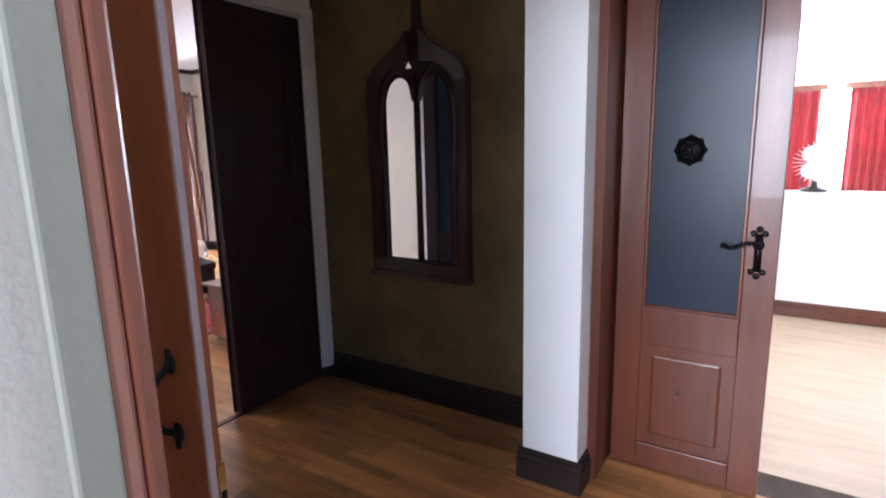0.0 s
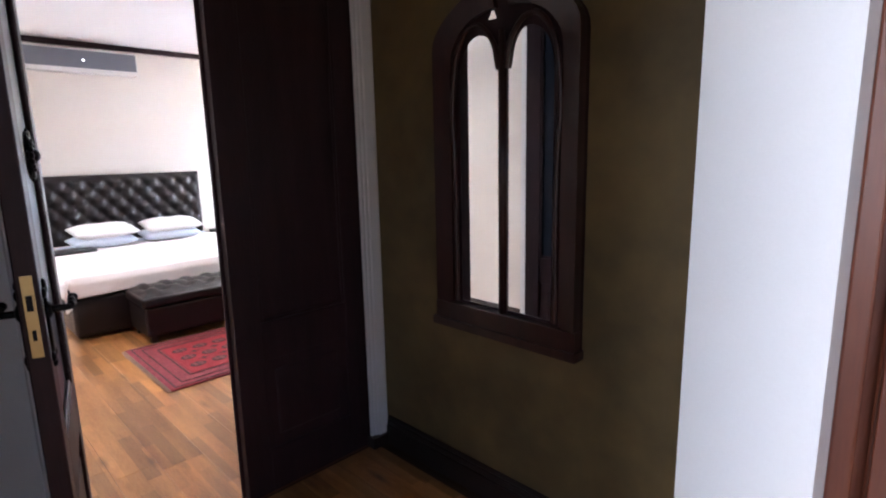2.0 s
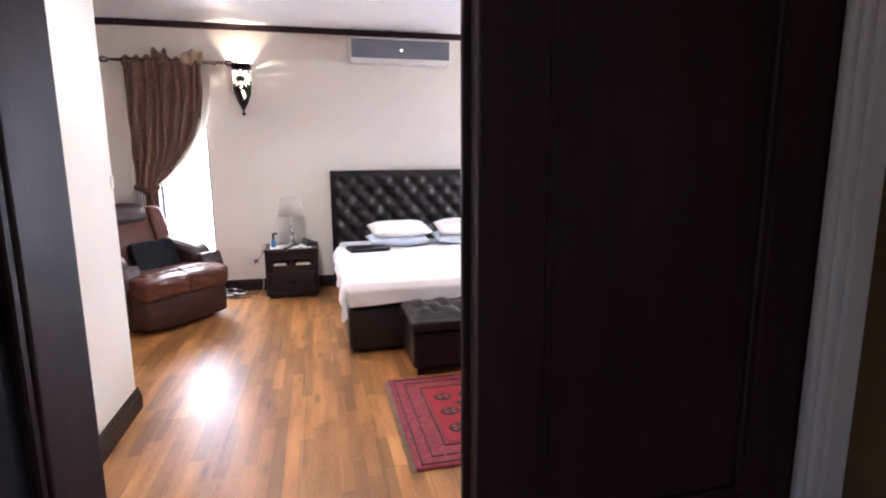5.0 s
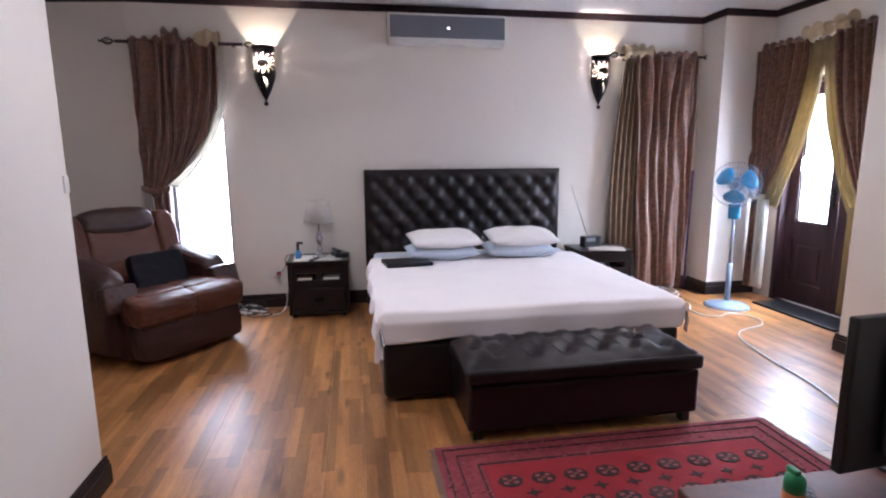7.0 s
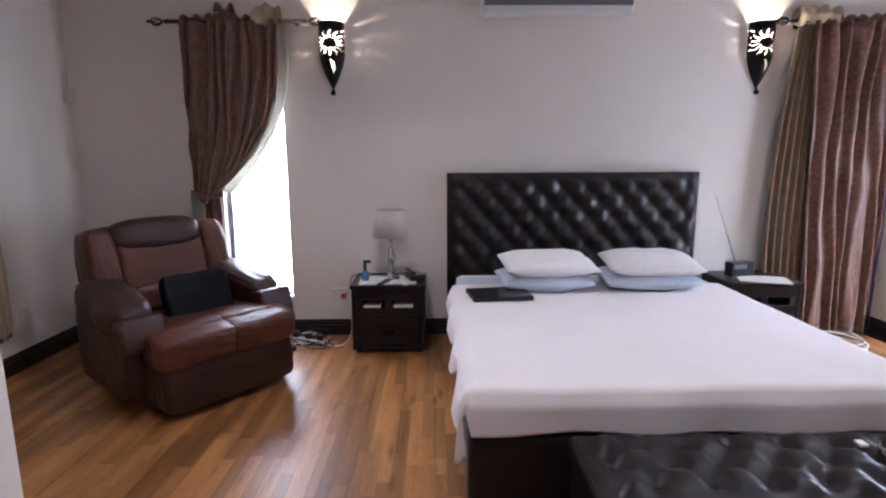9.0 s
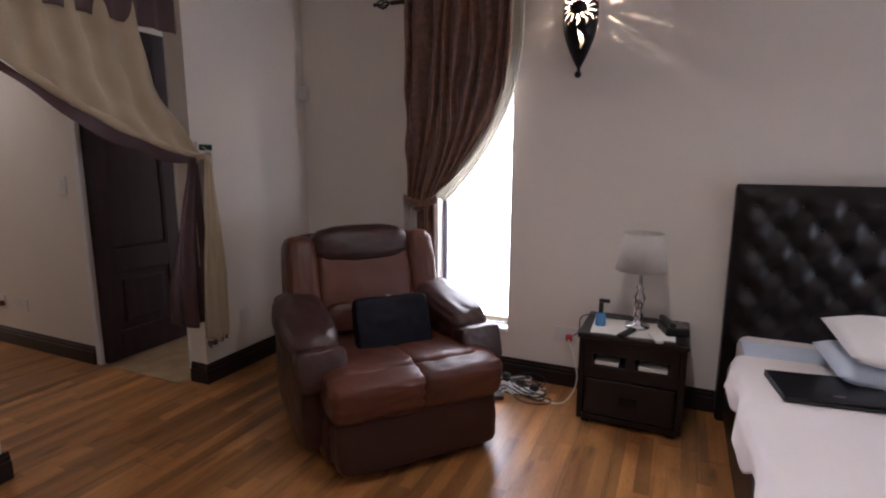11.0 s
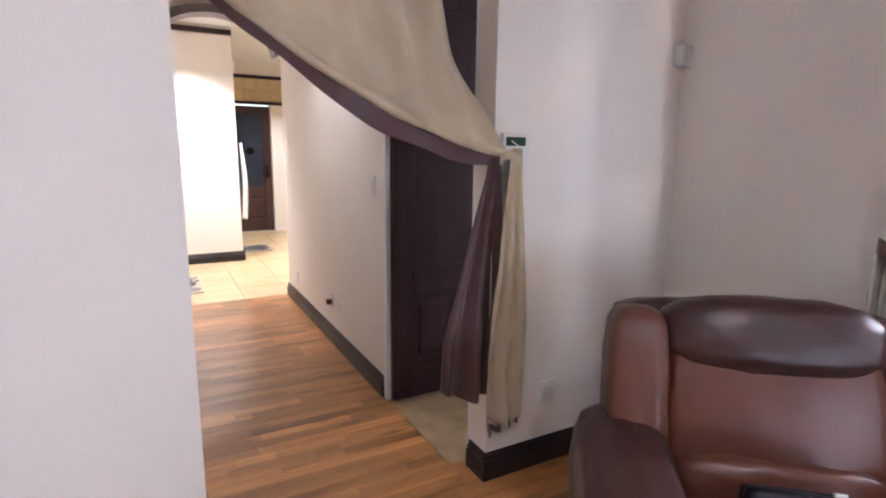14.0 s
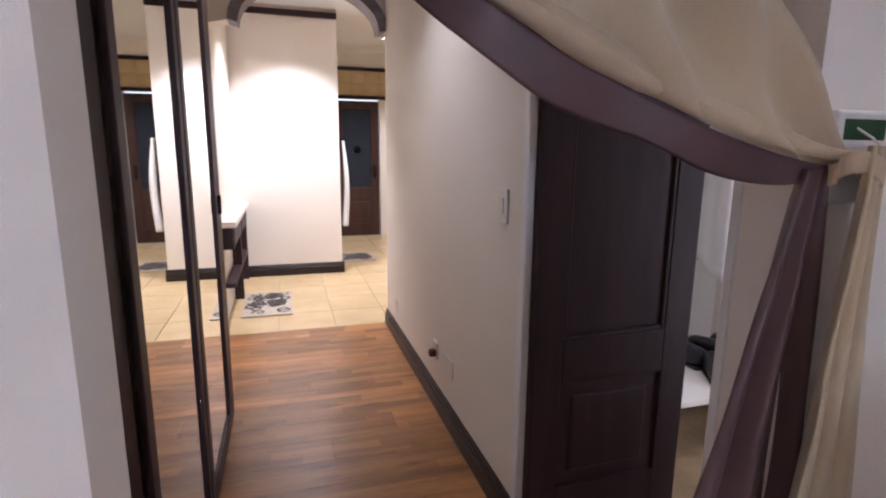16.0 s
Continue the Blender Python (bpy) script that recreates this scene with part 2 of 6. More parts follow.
def add_tube(bm, p, q, r0, r1=None, seg=12):
    p, q = Vector(p), Vector(q)
    d = q - p
    m = Matrix.Translation((p + q) / 2) @ d.to_track_quat("Z", "Y").to_matrix().to_4x4()
    bmesh.ops.create_cone(bm, cap_ends=True, segments=seg, radius1=r0, radius2=r0 if r1 is None else r1, depth=d.length, matrix=m)


def add_ball(bm, c, r, squash=(1, 1, 1), u=14, v=8):
    bmesh.ops.create_uvsphere(bm, u_segments=u, v_segments=v, radius=r, matrix=Matrix.Translation(c) @ Matrix.Diagonal((*squash, 1)))


def boxes(name, spans, mat, parent=None, bevel=0.0, m=None, smooth=False, segments=2):
    bm = bmesh.new()
    for s in spans:
        add_box(bm, *s)
    return solid(name, bm, mat, parent, m, smooth, bevel, segments)


def tubes(name, runs, mat, parent=None, seg=12, m=None):
    bm = bmesh.new()
    for r in runs:
        add_tube(bm, r[0], r[1], r[2], r[3] if len(r) > 3 else None, seg)
    ob = solid(name, bm, mat, parent, m)
    for p in ob.data.polygons:
        p.use_smooth = len(p.vertices) == 4
    return ob


def lathe(name, profile, mat, parent=None, m=None, seg=24):
    """Turn (radius, height) pairs round z."""
    bm = bmesh.new()
    rings = []
    for r, z in profile:
        rings.append([bm.verts.new((r * math.cos(2 * math.pi * i / seg), r * math.sin(2 * math.pi * i / seg), z)) for i in range(seg)])
    for a, b in zip(rings, rings[1:]):
        for i in range(seg):
            bm.faces.new((a[i], a[(i + 1) % seg], b[(i + 1) % seg], b[i]))
    bm.faces.new(rings[0])
    bm.faces.new(rings[-1])
    return solid(name, bm, mat, parent, m, smooth=True)


def surface(name, fn, nu, nv, mat, parent=None, thick=0.0, m=None):
    """A smooth sheet through fn(u, v), u and v from 0 to 1, with a thickness."""
    bm = bmesh.new()
    g = [[bm.verts.new(fn(i / nu, j / nv)) for j in range(nv + 1)] for i in range(nu + 1)]
    for i in range(nu):
        for j in range(nv):
            bm.faces.new((g[i][j], g[i + 1][j], g[i + 1][j + 1], g[i][j + 1]))
    ob = solid(name, bm, mat, parent, m, smooth=True)
    if thick:
        s = ob.modifiers.new("thickness", "SOLIDIFY")
        s.thickness, s.offset = thick, 0
    return ob


def wire(name, points, r, mat, parent=None, closed=False):
    c = bpy.data.curves.new(name, "CURVE")
    c.dimensions, c.bevel_depth, c.bevel_resolution, c.resolution_u = "3D", r, 2, 6
    s = c.splines.new("BEZIER")
    s.bezier_points.add(len(points) - 1)
    for bp, p in zip(s.bezier_points, points):
        bp.co, bp.handle_left_type, bp.handle_right_type = p, "AUTO", "AUTO"
    s.use_cyclic_u = closed
    c.materials.append(mat)
    ob = new(name, c)
    if parent:
        ob.parent = parent
    return ob


def outline_plate(name, pts, depth, mat, parent=None, m=None, bevel=0.0):
    """A plate with the given outline in x and z, from y 0 to depth."""
    bm = bmesh.new()
    f = bm.faces.new([bm.verts.new((x, 0, z)) for x, z in pts])
    r = bmesh.ops.extrude_face_region(bm, geom=[f])
    bmesh.ops.translate(bm, vec=(0, depth, 0), verts=[v for v in r["geom"] if isinstance(v, bmesh.types.BMVert)])
    return solid(name, bm, mat, parent, m, bevel=bevel)


def empty(name, m, label, category, group=""):
    ob = new(name)
    ob.empty_display_size = 0.1
    ob.matrix_basis = m
    return tagged(ob, label, category, group)


def setting(ob, label="", category=""):
    return tagged(ob, label, category, kind="structure")


def each(name, spans, mat, parent, bevel=0.0, segments=1):
    """The same as boxes(), with an object of its own for every span."""
    return [boxes(name, [s], mat, parent, bevel, segments=segments) for s in spans]


def strip_floor(m):
    """Three narrow strips to a board, each in its own tone, with dark knots."""
    n, l = m.node_tree.nodes, m.node_tree.links
    b = n["Principled BSDF"]
    old = b.inputs["Base Color"].links[0].from_socket
    geo = n.new("ShaderNodeNewGeometry")
    sep = n.new("ShaderNodeSeparateXYZ")
    l.new(geo.outputs["Position"], sep.inputs[0])

    def calc(op, a, c):
        k = n.new("ShaderNodeMath")
        k.operation = op
        for i, v in enumerate((a, c)):
            if isinstance(v, (int, float)):
                k.inputs[i].default_value = v
            elif v is not None:
                l.new(v, k.inputs[i])
        return k.outputs[0]
    row = calc("FLOOR", calc("DIVIDE", sep.outputs["Y"], 0.0633), None)
    jump = n.new("ShaderNodeTexWhiteNoise")
    jump.noise_dimensions = "1D"
    l.new(row, jump.inputs["W"])
    run = calc("FLOOR", calc("ADD", calc("DIVIDE", sep.outputs["X"], 0.52), calc("MULTIPLY", jump.outputs["Value"], 7.0)), None)
    tone = n.new("ShaderNodeTexWhiteNoise")
    tone.noise_dimensions = "2D"
    comb = n.new("ShaderNodeCombineXYZ")
    l.new(row, comb.inputs[0]), l.new(run, comb.inputs[1])
    l.new(comb.outputs[0], tone.inputs["Vector"])
    rng = n.new("ShaderNodeMapRange")
    rng.inputs["To Min"].default_value, rng.inputs["To Max"].default_value = 0.66, 1.30
    l.new(tone.outputs["Value"], rng.inputs["Value"])
    hsv = n.new("ShaderNodeHueSaturation")
    l.new(rng.outputs[0], hsv.inputs["Value"]), l.new(old, hsv.inputs["Color"])
    knots = n.new("ShaderNodeTexVoronoi")
    knots.inputs["Scale"].default_value = 1.0
    mp = n.new("ShaderNodeMapping")
    mp.inputs["Scale"].default_value = (2.2, 9.0, 1.0)
    l.new(geo.outputs["Position"], mp.inputs["Vector"]), l.new(mp.outputs[0], knots.inputs["Vector"])
    kr = n.new("ShaderNodeMapRange")
    kr.inputs["From Min"].default_value, kr.inputs["From Max"].default_value = 0.03, 0.22
    kr.inputs["To Min"].default_value, kr.inputs["To Max"].default_value = 0.75, 0.0
    l.new(knots.outputs["Distance"], kr.inputs["Value"])
    mix = n.new("ShaderNodeMix")
    mix.data_type = "RGBA"
    l.new(kr.outputs[0], mix.inputs["Factor"]), l.new(hsv.outputs[0], mix.inputs["A"])
    mix.inputs["B"].default_value = (0.075, 0.028, 0.012, 1)
    l.new(mix.outputs["Result"], b.inputs["Base Color"])


strip_floor(FLOOR)


# ---- the setting ----
CEILZ, HALLZ, BEDX = 2.80, 2.75, -7.85


def wall(name, spans, mat, label):
    return setting(boxes(name, spans, mat), label, "wall")


# hall
wall("wall_olive", [(-2.70, 2.52, 0, -0.91, 2.66, 2.75)], OLIVE, "olive wall with a mottled paint effect")
wall("wall_pier", [(-0.91, 2.068, 0, -0.655, 2.66, 2.75)], WHITE, "white painted pier beside the glazed door")
wall("wall_lounge_front", [(-0.64, 2.38, 2.28, 1.0, 2.60, 2.75), (0.98, 1.2, 0, 1.2, 2.60, 2.75)], WHITE, "white wall over the lounge door")
wall("wall_bedroom_east", [(-2.70, 0.30, 0, -2.55, 1.10, 2.75), (-2.70, 1.10, 2.37, -2.55, 2.52, 2.75)], WHITE, "white wall round the bedroom door")
wall("wall_hall_south", [(-2.55, 0.62, 0, -1.88, 0.76, 2.75), (-1.88, 0.62, 2.2, 1.0, 0.76, 2.75), (0.40, 0.62, 0, 1.0, 0.76, 2.2)], WHITE, "white hall wall beside the front door")
wall("wall_reveal", [(-1.98, -0.02, 0, -0.475, 0.198, 2.9), (-1.98, 0.198, 0, -1.88, 0.62, 2.75)], REVEAL, "pale plastered reveal of the front door")
wall("wall_hall_side", [(1.0, 0.62, 0, 1.2, 1.2, 2.75)], WHITE, "white hall side wall")
setting(boxes("ceiling_hall", [(-2.70, 0.20, 2.75, 1.2, 2.66, 2.85)], CEIL), "plain white hall ceiling", "ceiling")
# porch behind the start
wall("wall_porch", [(-1.6, -1.4, 0, -1.4, 0.62, 2.9)], WHITE, "white porch wall")
# bedroom
wall("wall_bed", [(BEDX - 0.2, -0.30, 0, BEDX, -0.06, CEILZ), (BEDX - 0.2, -0.06, 0, BEDX, 0.45, 0.30), (BEDX - 0.2, -0.06, 1.95, BEDX, 0.45, CEILZ), (BEDX - 0.2, 0.45, 0, BEDX, 5.16, CEILZ)], WALL, "cream wall behind the bed with a narrow window")
wall("wall_garden", [(-7.70, 5.16, 0, -7.5, 5.9, CEILZ), (-7.85, 5.16, 0, -7.70, 5.36, CEILZ), (-7.5, 5.70, 2.12, -5.85, 5.9, CEILZ), (-7.5, 5.70, 0, -7.26, 5.9, 2.12), (-6.08, 5.70, 0, -5.85, 5.9, 2.12), (-5.85, 5.05, 0, -3.2, 5.9, CEILZ)], WALL, "cream wall with a recess for the garden doors")
wall("wall_bedroom_right", [(-3.34, 2.46, 0, -2.70, 2.66, CEILZ), (-3.34, 2.66, 0, -3.14, 5.05, CEILZ)], WALL, "cream wall at the end of the entrance lobby")
wall("wall_lobby", [(-5.02, 0.28, 0, -2.70, 0.46, CEILZ), (-5.02, -1.25, 0, -4.84, 0.28, CEILZ)], WALL, "cream wall of the entrance lobby")
wall("wall_dressing", [(-7.99, -1.38, 0, -6.92, -1.25, CEILZ), (-6.92, -1.38, 2.45, -5.79, -1.25, CEILZ), (-5.79, -1.40, 0, -4.84, -1.25, CEILZ)], WALL, "cream wall with the opening to the dressing passage")
def splayed_wall():
    """The end of the bed wall, which runs slightly out of square."""
    bm = bmesh.new()
    pts = [(BEDX, -0.30), (-7.99, -1.25), (-7.99, -1.45), (-8.25, -1.45), (-8.25, -0.30)]
    f = bm.faces.new([bm.verts.new((x, y, 0)) for x, y in pts])
    r = bmesh.ops.extrude_face_region(bm, geom=[f])
    bmesh.ops.translate(bm, vec=(0, 0, CEILZ), verts=[v for v in r["geom"] if isinstance(v, bmesh.types.BMVert)])
    setting(solid("wall_bed_end", bm, WALL), "cream wall end beside the corner", "wall")
    bm = bmesh.new()
    d = Vector((-0.14, -0.95, 0))
    m = Matrix.Translation((BEDX, -0.30, 0)) @ pose(0, 0, 0, 0, 0, math.degrees(math.atan2(d.y, d.x)))
    for z0, z1, w in ((0, 0.088, 0.024), (0.088, 0.112, 0.017), (0.112, 0.13, 0.011)):
        add_box(bm, 0, 0, z0, d.length, w, z1, m)
    setting(solid("baseboard", bm, SKIRT), "dark stained skirting board by the corner", "skirting")
    bm = bmesh.new()
    add_box(bm, 0, 0, 2.74, d.length, 0.035, 2.80, m)
    setting(solid("trim", bm, MAHOG), "dark wooden ceiling cornice by the corner", "cornice")


splayed_wall()
setting(boxes("ceiling_bedroom", [(-8.25, -1.45, CEILZ, -2.55, 5.9, CEILZ + 0.1)], CEIL), "white bedroom ceiling", "ceiling")
# dressing passage and bathroom
wall("wall_passage_right", [(-7.00, -4.75, 0, -6.83, -2.20, 2.7), (-7.00, -2.20, 2.52, -6.83, -1.45, 2.7)], WALL, "cream passage wall with sockets")
wall("wall_passage_left", [(-5.54, -9.3, 0, -5.40, -1.45, 2.9), (-5.66, -1.44, 0, -5.54, -1.40, 2.7)], WALL, "cream passage wall behind the mirrored wardrobe")
setting(boxes("ceiling_passage", [(-9.6, -4.75, 2.7, -5.4, -1.45, 2.8)], CEIL), "white passage ceiling", "ceiling")
setting(boxes("ceiling_bathroom", [(-9.8, -9.6, 2.9, -5.4, -4.75, 3.0)], CEIL), "white bathroom ceiling", "ceiling")
wall("wall_bathroom_screen", [(-6.66, -6.90, 0, -5.54, -6.70, 2.9)], WALL, "cream screen wall lit by a spot")
wall("wall_bathroom_far", [(-9.8, -9.4, 2.2, -5.4, -9.2, 2.9), (-6.84, -9.4, 0, -5.4, -9.2, 2.2), (-9.8, -9.4, 0, -7.56, -9.2, 2.2), (-9.8, -9.2, 0, -9.6, -4.75, 2.9), (-9.6, -4.9, 0, -7.0, -4.75, 2.9)], WALL, "cream bathroom end wall")
wall("wall_closet", [(-9.0, -4.9, 0, -8.85, -1.45, 2.7), (-8.85, -3.6, 0, -7.0, -3.37, 2.7)], WALL, "plain closet wall")


def arch():
    """A flat stone arch over the passage end."""
    pts = [(-6.83, 2.9), (-6.83, 2.28)]
    for i in range(17):
        a = math.pi * i / 16
        pts.append((-6.28 - 0.57 * math.cos(a), 2.32 + 0.36 * math.sin(a)))
    pts += [(-5.54, 2.28), (-5.54, 2.9)]
    ob = outline_plate("arch", pts, 0.17, WALL, m=pose(0, -4.92, 0), bevel=0)
    setting(ob, "arched cream opening to the bathroom", "arch")
    ring = []
    for i in range(17):
        a = math.pi * i / 16
        ring.append((-6.28 - 0.57 * math.cos(a), 2.32 + 0.36 * math.sin(a)))
    for i in range(16, -1, -1):
        a = math.pi * i / 16
        ring.append((-6.28 - 0.50 * math.cos(a), 2.30 + 0.31 * math.sin(a)))
    setting(outline_plate("trim", ring, 0.22, STONE, m=pose(0, -4.94, 0)), "purple-grey stone lining of the arch", "trim")


arch()

# ground, floors
setting(boxes("ground", [(-60, -60, -0.32, 60, 60, -0.20)], GROUT), "plain ground round the house", "ground")
floor = setting(boxes("floor", [(-8.25, -4.75, -0.2, 1.2, 5.9, -0.006)], SUBFLOOR), "warm oak-coloured laminate floor", "floor")
floor_tiles = setting(boxes("floor_tiles", [(-9.8, -9.6, -0.2, -5.4, -4.75, -0.006)], GROUT), "sandy stone-tiled bathroom floor", "floor")
floor_closet = setting(boxes("floor_closet", [(-8.85, -3.37, -0.004, -6.95, -1.46, 0.004), (-6.95, -2.15, -0.004, -6.832, -1.41, 0.004)], SAND), "sandy closet floor covering", "floor")
floor_lounge = setting(boxes("floor_lounge", [(-4, 2.66, -0.2, 5, 9.4, -0.004)], material("pale_laminate", (0.62, 0.48, 0.34), 0.35, scale=2, grain=30, stretch=(0.9, 7, 1))), "pale laminate lounge floor", "floor")


def skirting(name, runs, mat=SKIRT, h=0.13):
    """Stepped skirting boards: (x0, y0, x1, y1, nx, ny), the normal pointing into the room."""
    spans = []
    for x0, y0, x1, y1, nx, ny in runs:
        for z0, z1, d in ((0, h * 0.68, 0.024), (h * 0.68, h * 0.86, 0.017), (h * 0.86, h, 0.011)):
            spans.append((min(x0, x1) + min(0, nx * d), min(y0, y1) + min(0, ny * d), z0, max(x0, x1) + max(0, nx * d), max(y0, y1) + max(0, ny * d), z1))
    return setting(boxes(name, spans, mat, bevel=0.003, segments=1), "dark stained skirting board with a stepped top", "skirting")


skirting("baseboard", [(-2.52, 2.52, -0.91, 2.52, 0, -1), (-0.934, 2.068, -0.631, 2.068, 0, -1), (-0.655, 2.068, -0.655, 2.20, 1, 0), (-0.91, 2.068, -0.91, 2.49, -1, 0)], h=0.15)
skirting("baseboard", [(BEDX, -0.30, BEDX, 5.14, 1, 0), (-7.82, 5.16, -7.476, 5.16, 0, -1), (-7.5, 5.16, -7.5, 5.7, 1, 0), (-5.874, 5.05, -3.34, 5.05, 0, -1), (-5.85, 5.05, -5.85, 5.7, -1, 0)])
skirting("baseboard", [(-7.96, -1.25, -6.896, -1.25, 0, 1), (-6.92, -1.38, -6.92, -1.25, 1, 0), (-5.814, -1.25, -5.05, -1.25, 0, 1), (-5.79, -1.40, -5.79, -1.25, -1, 0)])
skirting("baseboard", [(-5.044, 0.46, -2.70, 0.46, 0, 1), (-5.02, -1.22, -5.02, 0.46, -1, 0), (-3.34, 2.66, -3.34, 5.0, -1, 0), (-3.364, 2.46, -2.70, 2.46, 0, -1), (-3.34, 2.46, -3.34, 2.66, -1, 0)])
skirting("baseboard", [(-6.83, -4.75, -6.83, -2.20, 1, 0), (-6.684, -6.70, -5.57, -6.70, 0, 1), (-6.66, -6.90, -6.66, -6.70, -1, 0)])
setting(boxes("trim", [(BEDX, -0.30, 2.74, BEDX + 0.035, 5.16, 2.80), (BEDX, 5.125, 2.74, -7.5, 5.16, 2.80), (-7.5, 5.125, 2.74, -7.465, 5.70, 2.80), (-7.465, 5.665, 2.74, -5.885, 5.70, 2.80), (-5.885, 5.015, 2.74, -5.85, 5.70, 2.80),
                       (-5.85, 5.015, 2.74, -3.37, 5.05, 2.80), (-7.95, -1.25, 2.74, -5.055, -1.215, 2.80), (-5.055, -1.215, 2.74, -5.02, 0.46, 2.80), (-5.02, 0.46, 2.74, -2.7, 0.495, 2.80), (-3.375, 2.66, 2.74, -3.34, 5.015, 2.80)], MAHOG, bevel=0.006), "dark wooden ceiling cornice", "cornice")
setting(boxes("trim", [(-6.66, -6.70, 2.80, -5.54, -6.67, 2.86), (-9.6, -9.2, 2.62, -5.54, -9.17, 2.67), (-9.6, -9.2, 2.19, -5.54, -9.16, 2.24)], MAHOG), "dark wooden bathroom cornice", "cornice")

# backdrop of bright sky outside the openings
setting(boxes("backdrop", [(-9.4, -1.0, -0.1, -9.38, 2.0, 3.2)], OUTSIDE), "overexposed daylight outside the window", "sky")
setting(boxes("backdrop", [(-9.0, 7.0, -0.1, -4.0, 7.02, 3.4)], OUTSIDE), "overexposed daylight outside the garden doors", "sky")


# ---- doors ----
def panel_door(name, w, h, m, wood, label, pane_mat=None, lower=True, thick=0.044, stile=0.115, foot=0.20):
    """A leaf from x 0 (hinge) to w: stiles, rails, an upper panel or pane and a raised lower panel."""
    d = empty(name, m, label, "door")
    t = thick / 2
    mid = 0.78
    boxes("frame", [(0, -t, 0, stile, t, h), (w - stile, -t, 0, w, t, h), (stile, -t, 0, w - stile, t, foot), (stile, -t, h - stile, w - stile, t, h), (stile, -t, mid - 0.17, w - stile, t, mid)], wood, d, bevel=0.004)
    boxes("panel", [(stile, -t * 0.35, foot, w - stile, t * 0.35, mid - 0.17)], wood, d)
    boxes("panel", [(stile + 0.05, -t * 0.75, foot + 0.05, w - stile - 0.05, t * 0.75, mid - 0.22)], wood, d, bevel=0.012)
    z0, z1 = mid, h - stile
    boxes("pane" if pane_mat in (SMOKED, GLASS) else "panel", [(stile, -t * 0.3, z0, w - stile, t * 0.3, z1)], pane_mat or wood, d)
    for s in (-1, 1):
        boxes("beading", [(stile, s * t * 0.3, z0, stile + 0.014, s * t * 0.85, z1), (w - stile - 0.014, s * t * 0.3, z0, w - stile, s * t * 0.85, z1),
                          (stile + 0.014, s * t * 0.3, z0, w - stile - 0.014, s * t * 0.85, z0 + 0.014), (stile + 0.014, s * t * 0.3, z1 - 0.014, w - stile - 0.014, s * t * 0.85, z1)], wood, d, bevel=0.003, segments=1)
    return d


def rosette(parent, x, y, z, side, r=0.062, mat=None):
    """A round iron boss with petals."""
    bm = bmesh.new()
    q = pose(x, y, z, 90)
    bmesh.ops.create_cone(bm, cap_ends=True, segments=24, radius1=r * 0.92, radius2=r * 0.92, depth=0.012, matrix=q)
    for i in range(8):
        a = i * math.pi / 4
        add_ball(bm, (x + r * 0.86 * math.cos(a), y, z + r * 0.86 * math.sin(a)), r * 0.19, (1, 0.35, 1), 8, 6)
    for i in range(14):
        a = i * 2 * math.pi / 14
        add_ball(bm, (x + r * 0.52 * math.cos(a), y + side * 0.007, z + r * 0.52 * math.sin(a)), r * 0.13, (1, 0.7, 1), 6, 5)
    add_ball(bm, (x, y + side * 0.01, z), r * 0.26, (1, 0.8, 1), 12, 8)
    return solid("rosette", bm, IRON, parent, smooth=True)


def lever(parent, x, y, z, side, way):
    """An ornate back plate with a curled lever that points along way."""
    bm = bmesh.new()
    add_box(bm, x - 0.014, y, z - 0.11, x + 0.014, y + side * 0.006, z + 0.045)
    for cz in (0.045, -0.11):
        for dx, dz in ((-0.02, 0), (0.02, 0), (0, 0.018 if cz > 0 else -0.018)):
            add_ball(bm, (x + dx, y + side * 0.003, z + cz + dz), 0.013, (1, 0.5, 1), 8, 6)
    add_tube(bm, (x, y, z), (x, y + side * 0.05, z), 0.010, 0.008)
    add_ball(bm, (x, y + side * 0.004, z), 0.022, (1, 0.5, 1), 10, 6)
    for i in range(8):
        a, b = i / 8, (i + 1) / 8
        add_tube(bm, (x + way * 0.12 * a, y + side * 0.05, z + 0.012 * math.sin(a * 6.0)), (x + way * 0.12 * b, y + side * 0.05, z + 0.012 * math.sin(b * 6.0)), 0.008, 0.008, 8)
    add_ball(bm, (x + way * 0.12, y + side * 0.05, z - 0.004), 0.012, u=8, v=6)
    return solid("handle", bm, IRON, parent, smooth=True)


# glazed door to the lounge, one leaf shut
d = panel_door("glazed_door", 0.615, 2.22, pose(-0.60, 2.43, 0.008), REDWOOD, "red-brown timber door with a dark frosted pane, shut", pane_mat=SMOKED, foot=0.12)
rosette(d, 0.275, -0.02, 1.47, -1, 0.062)
lever(d, 0.545, -0.022, 1.095, -1, -1)
# thin dark disc for a knot in the lower panel's wood
tubes("wood_knot", [((0.285, -0.017, 0.40), (0.285, -0.022, 0.40), 0.011)], CHAIRDARK, d)
setting(boxes("door_frame", [(-0.655, 2.20, 0, -0.612, 2.50, 2.30), (-0.612, 2.456, 0, -0.58, 2.50, 2.235), (-0.612, 2.33, 2.235, 0.92, 2.50, 2.30), (0.86, 2.33, 0, 0.92, 2.50, 2.235)], REDWOOD, bevel=0.006), "red-brown timber frame of the lounge door", "door frame")
d = panel_door("glazed_door", 0.64, 2.22, pose(0.85, 2.46, 0.008, 0, 0, 93), REDWOOD, "red-brown timber door with a dark frosted pane, open", pane_mat=SMOKED)
lever(d, 0.575, 0.022, 1.14, 1, -1)

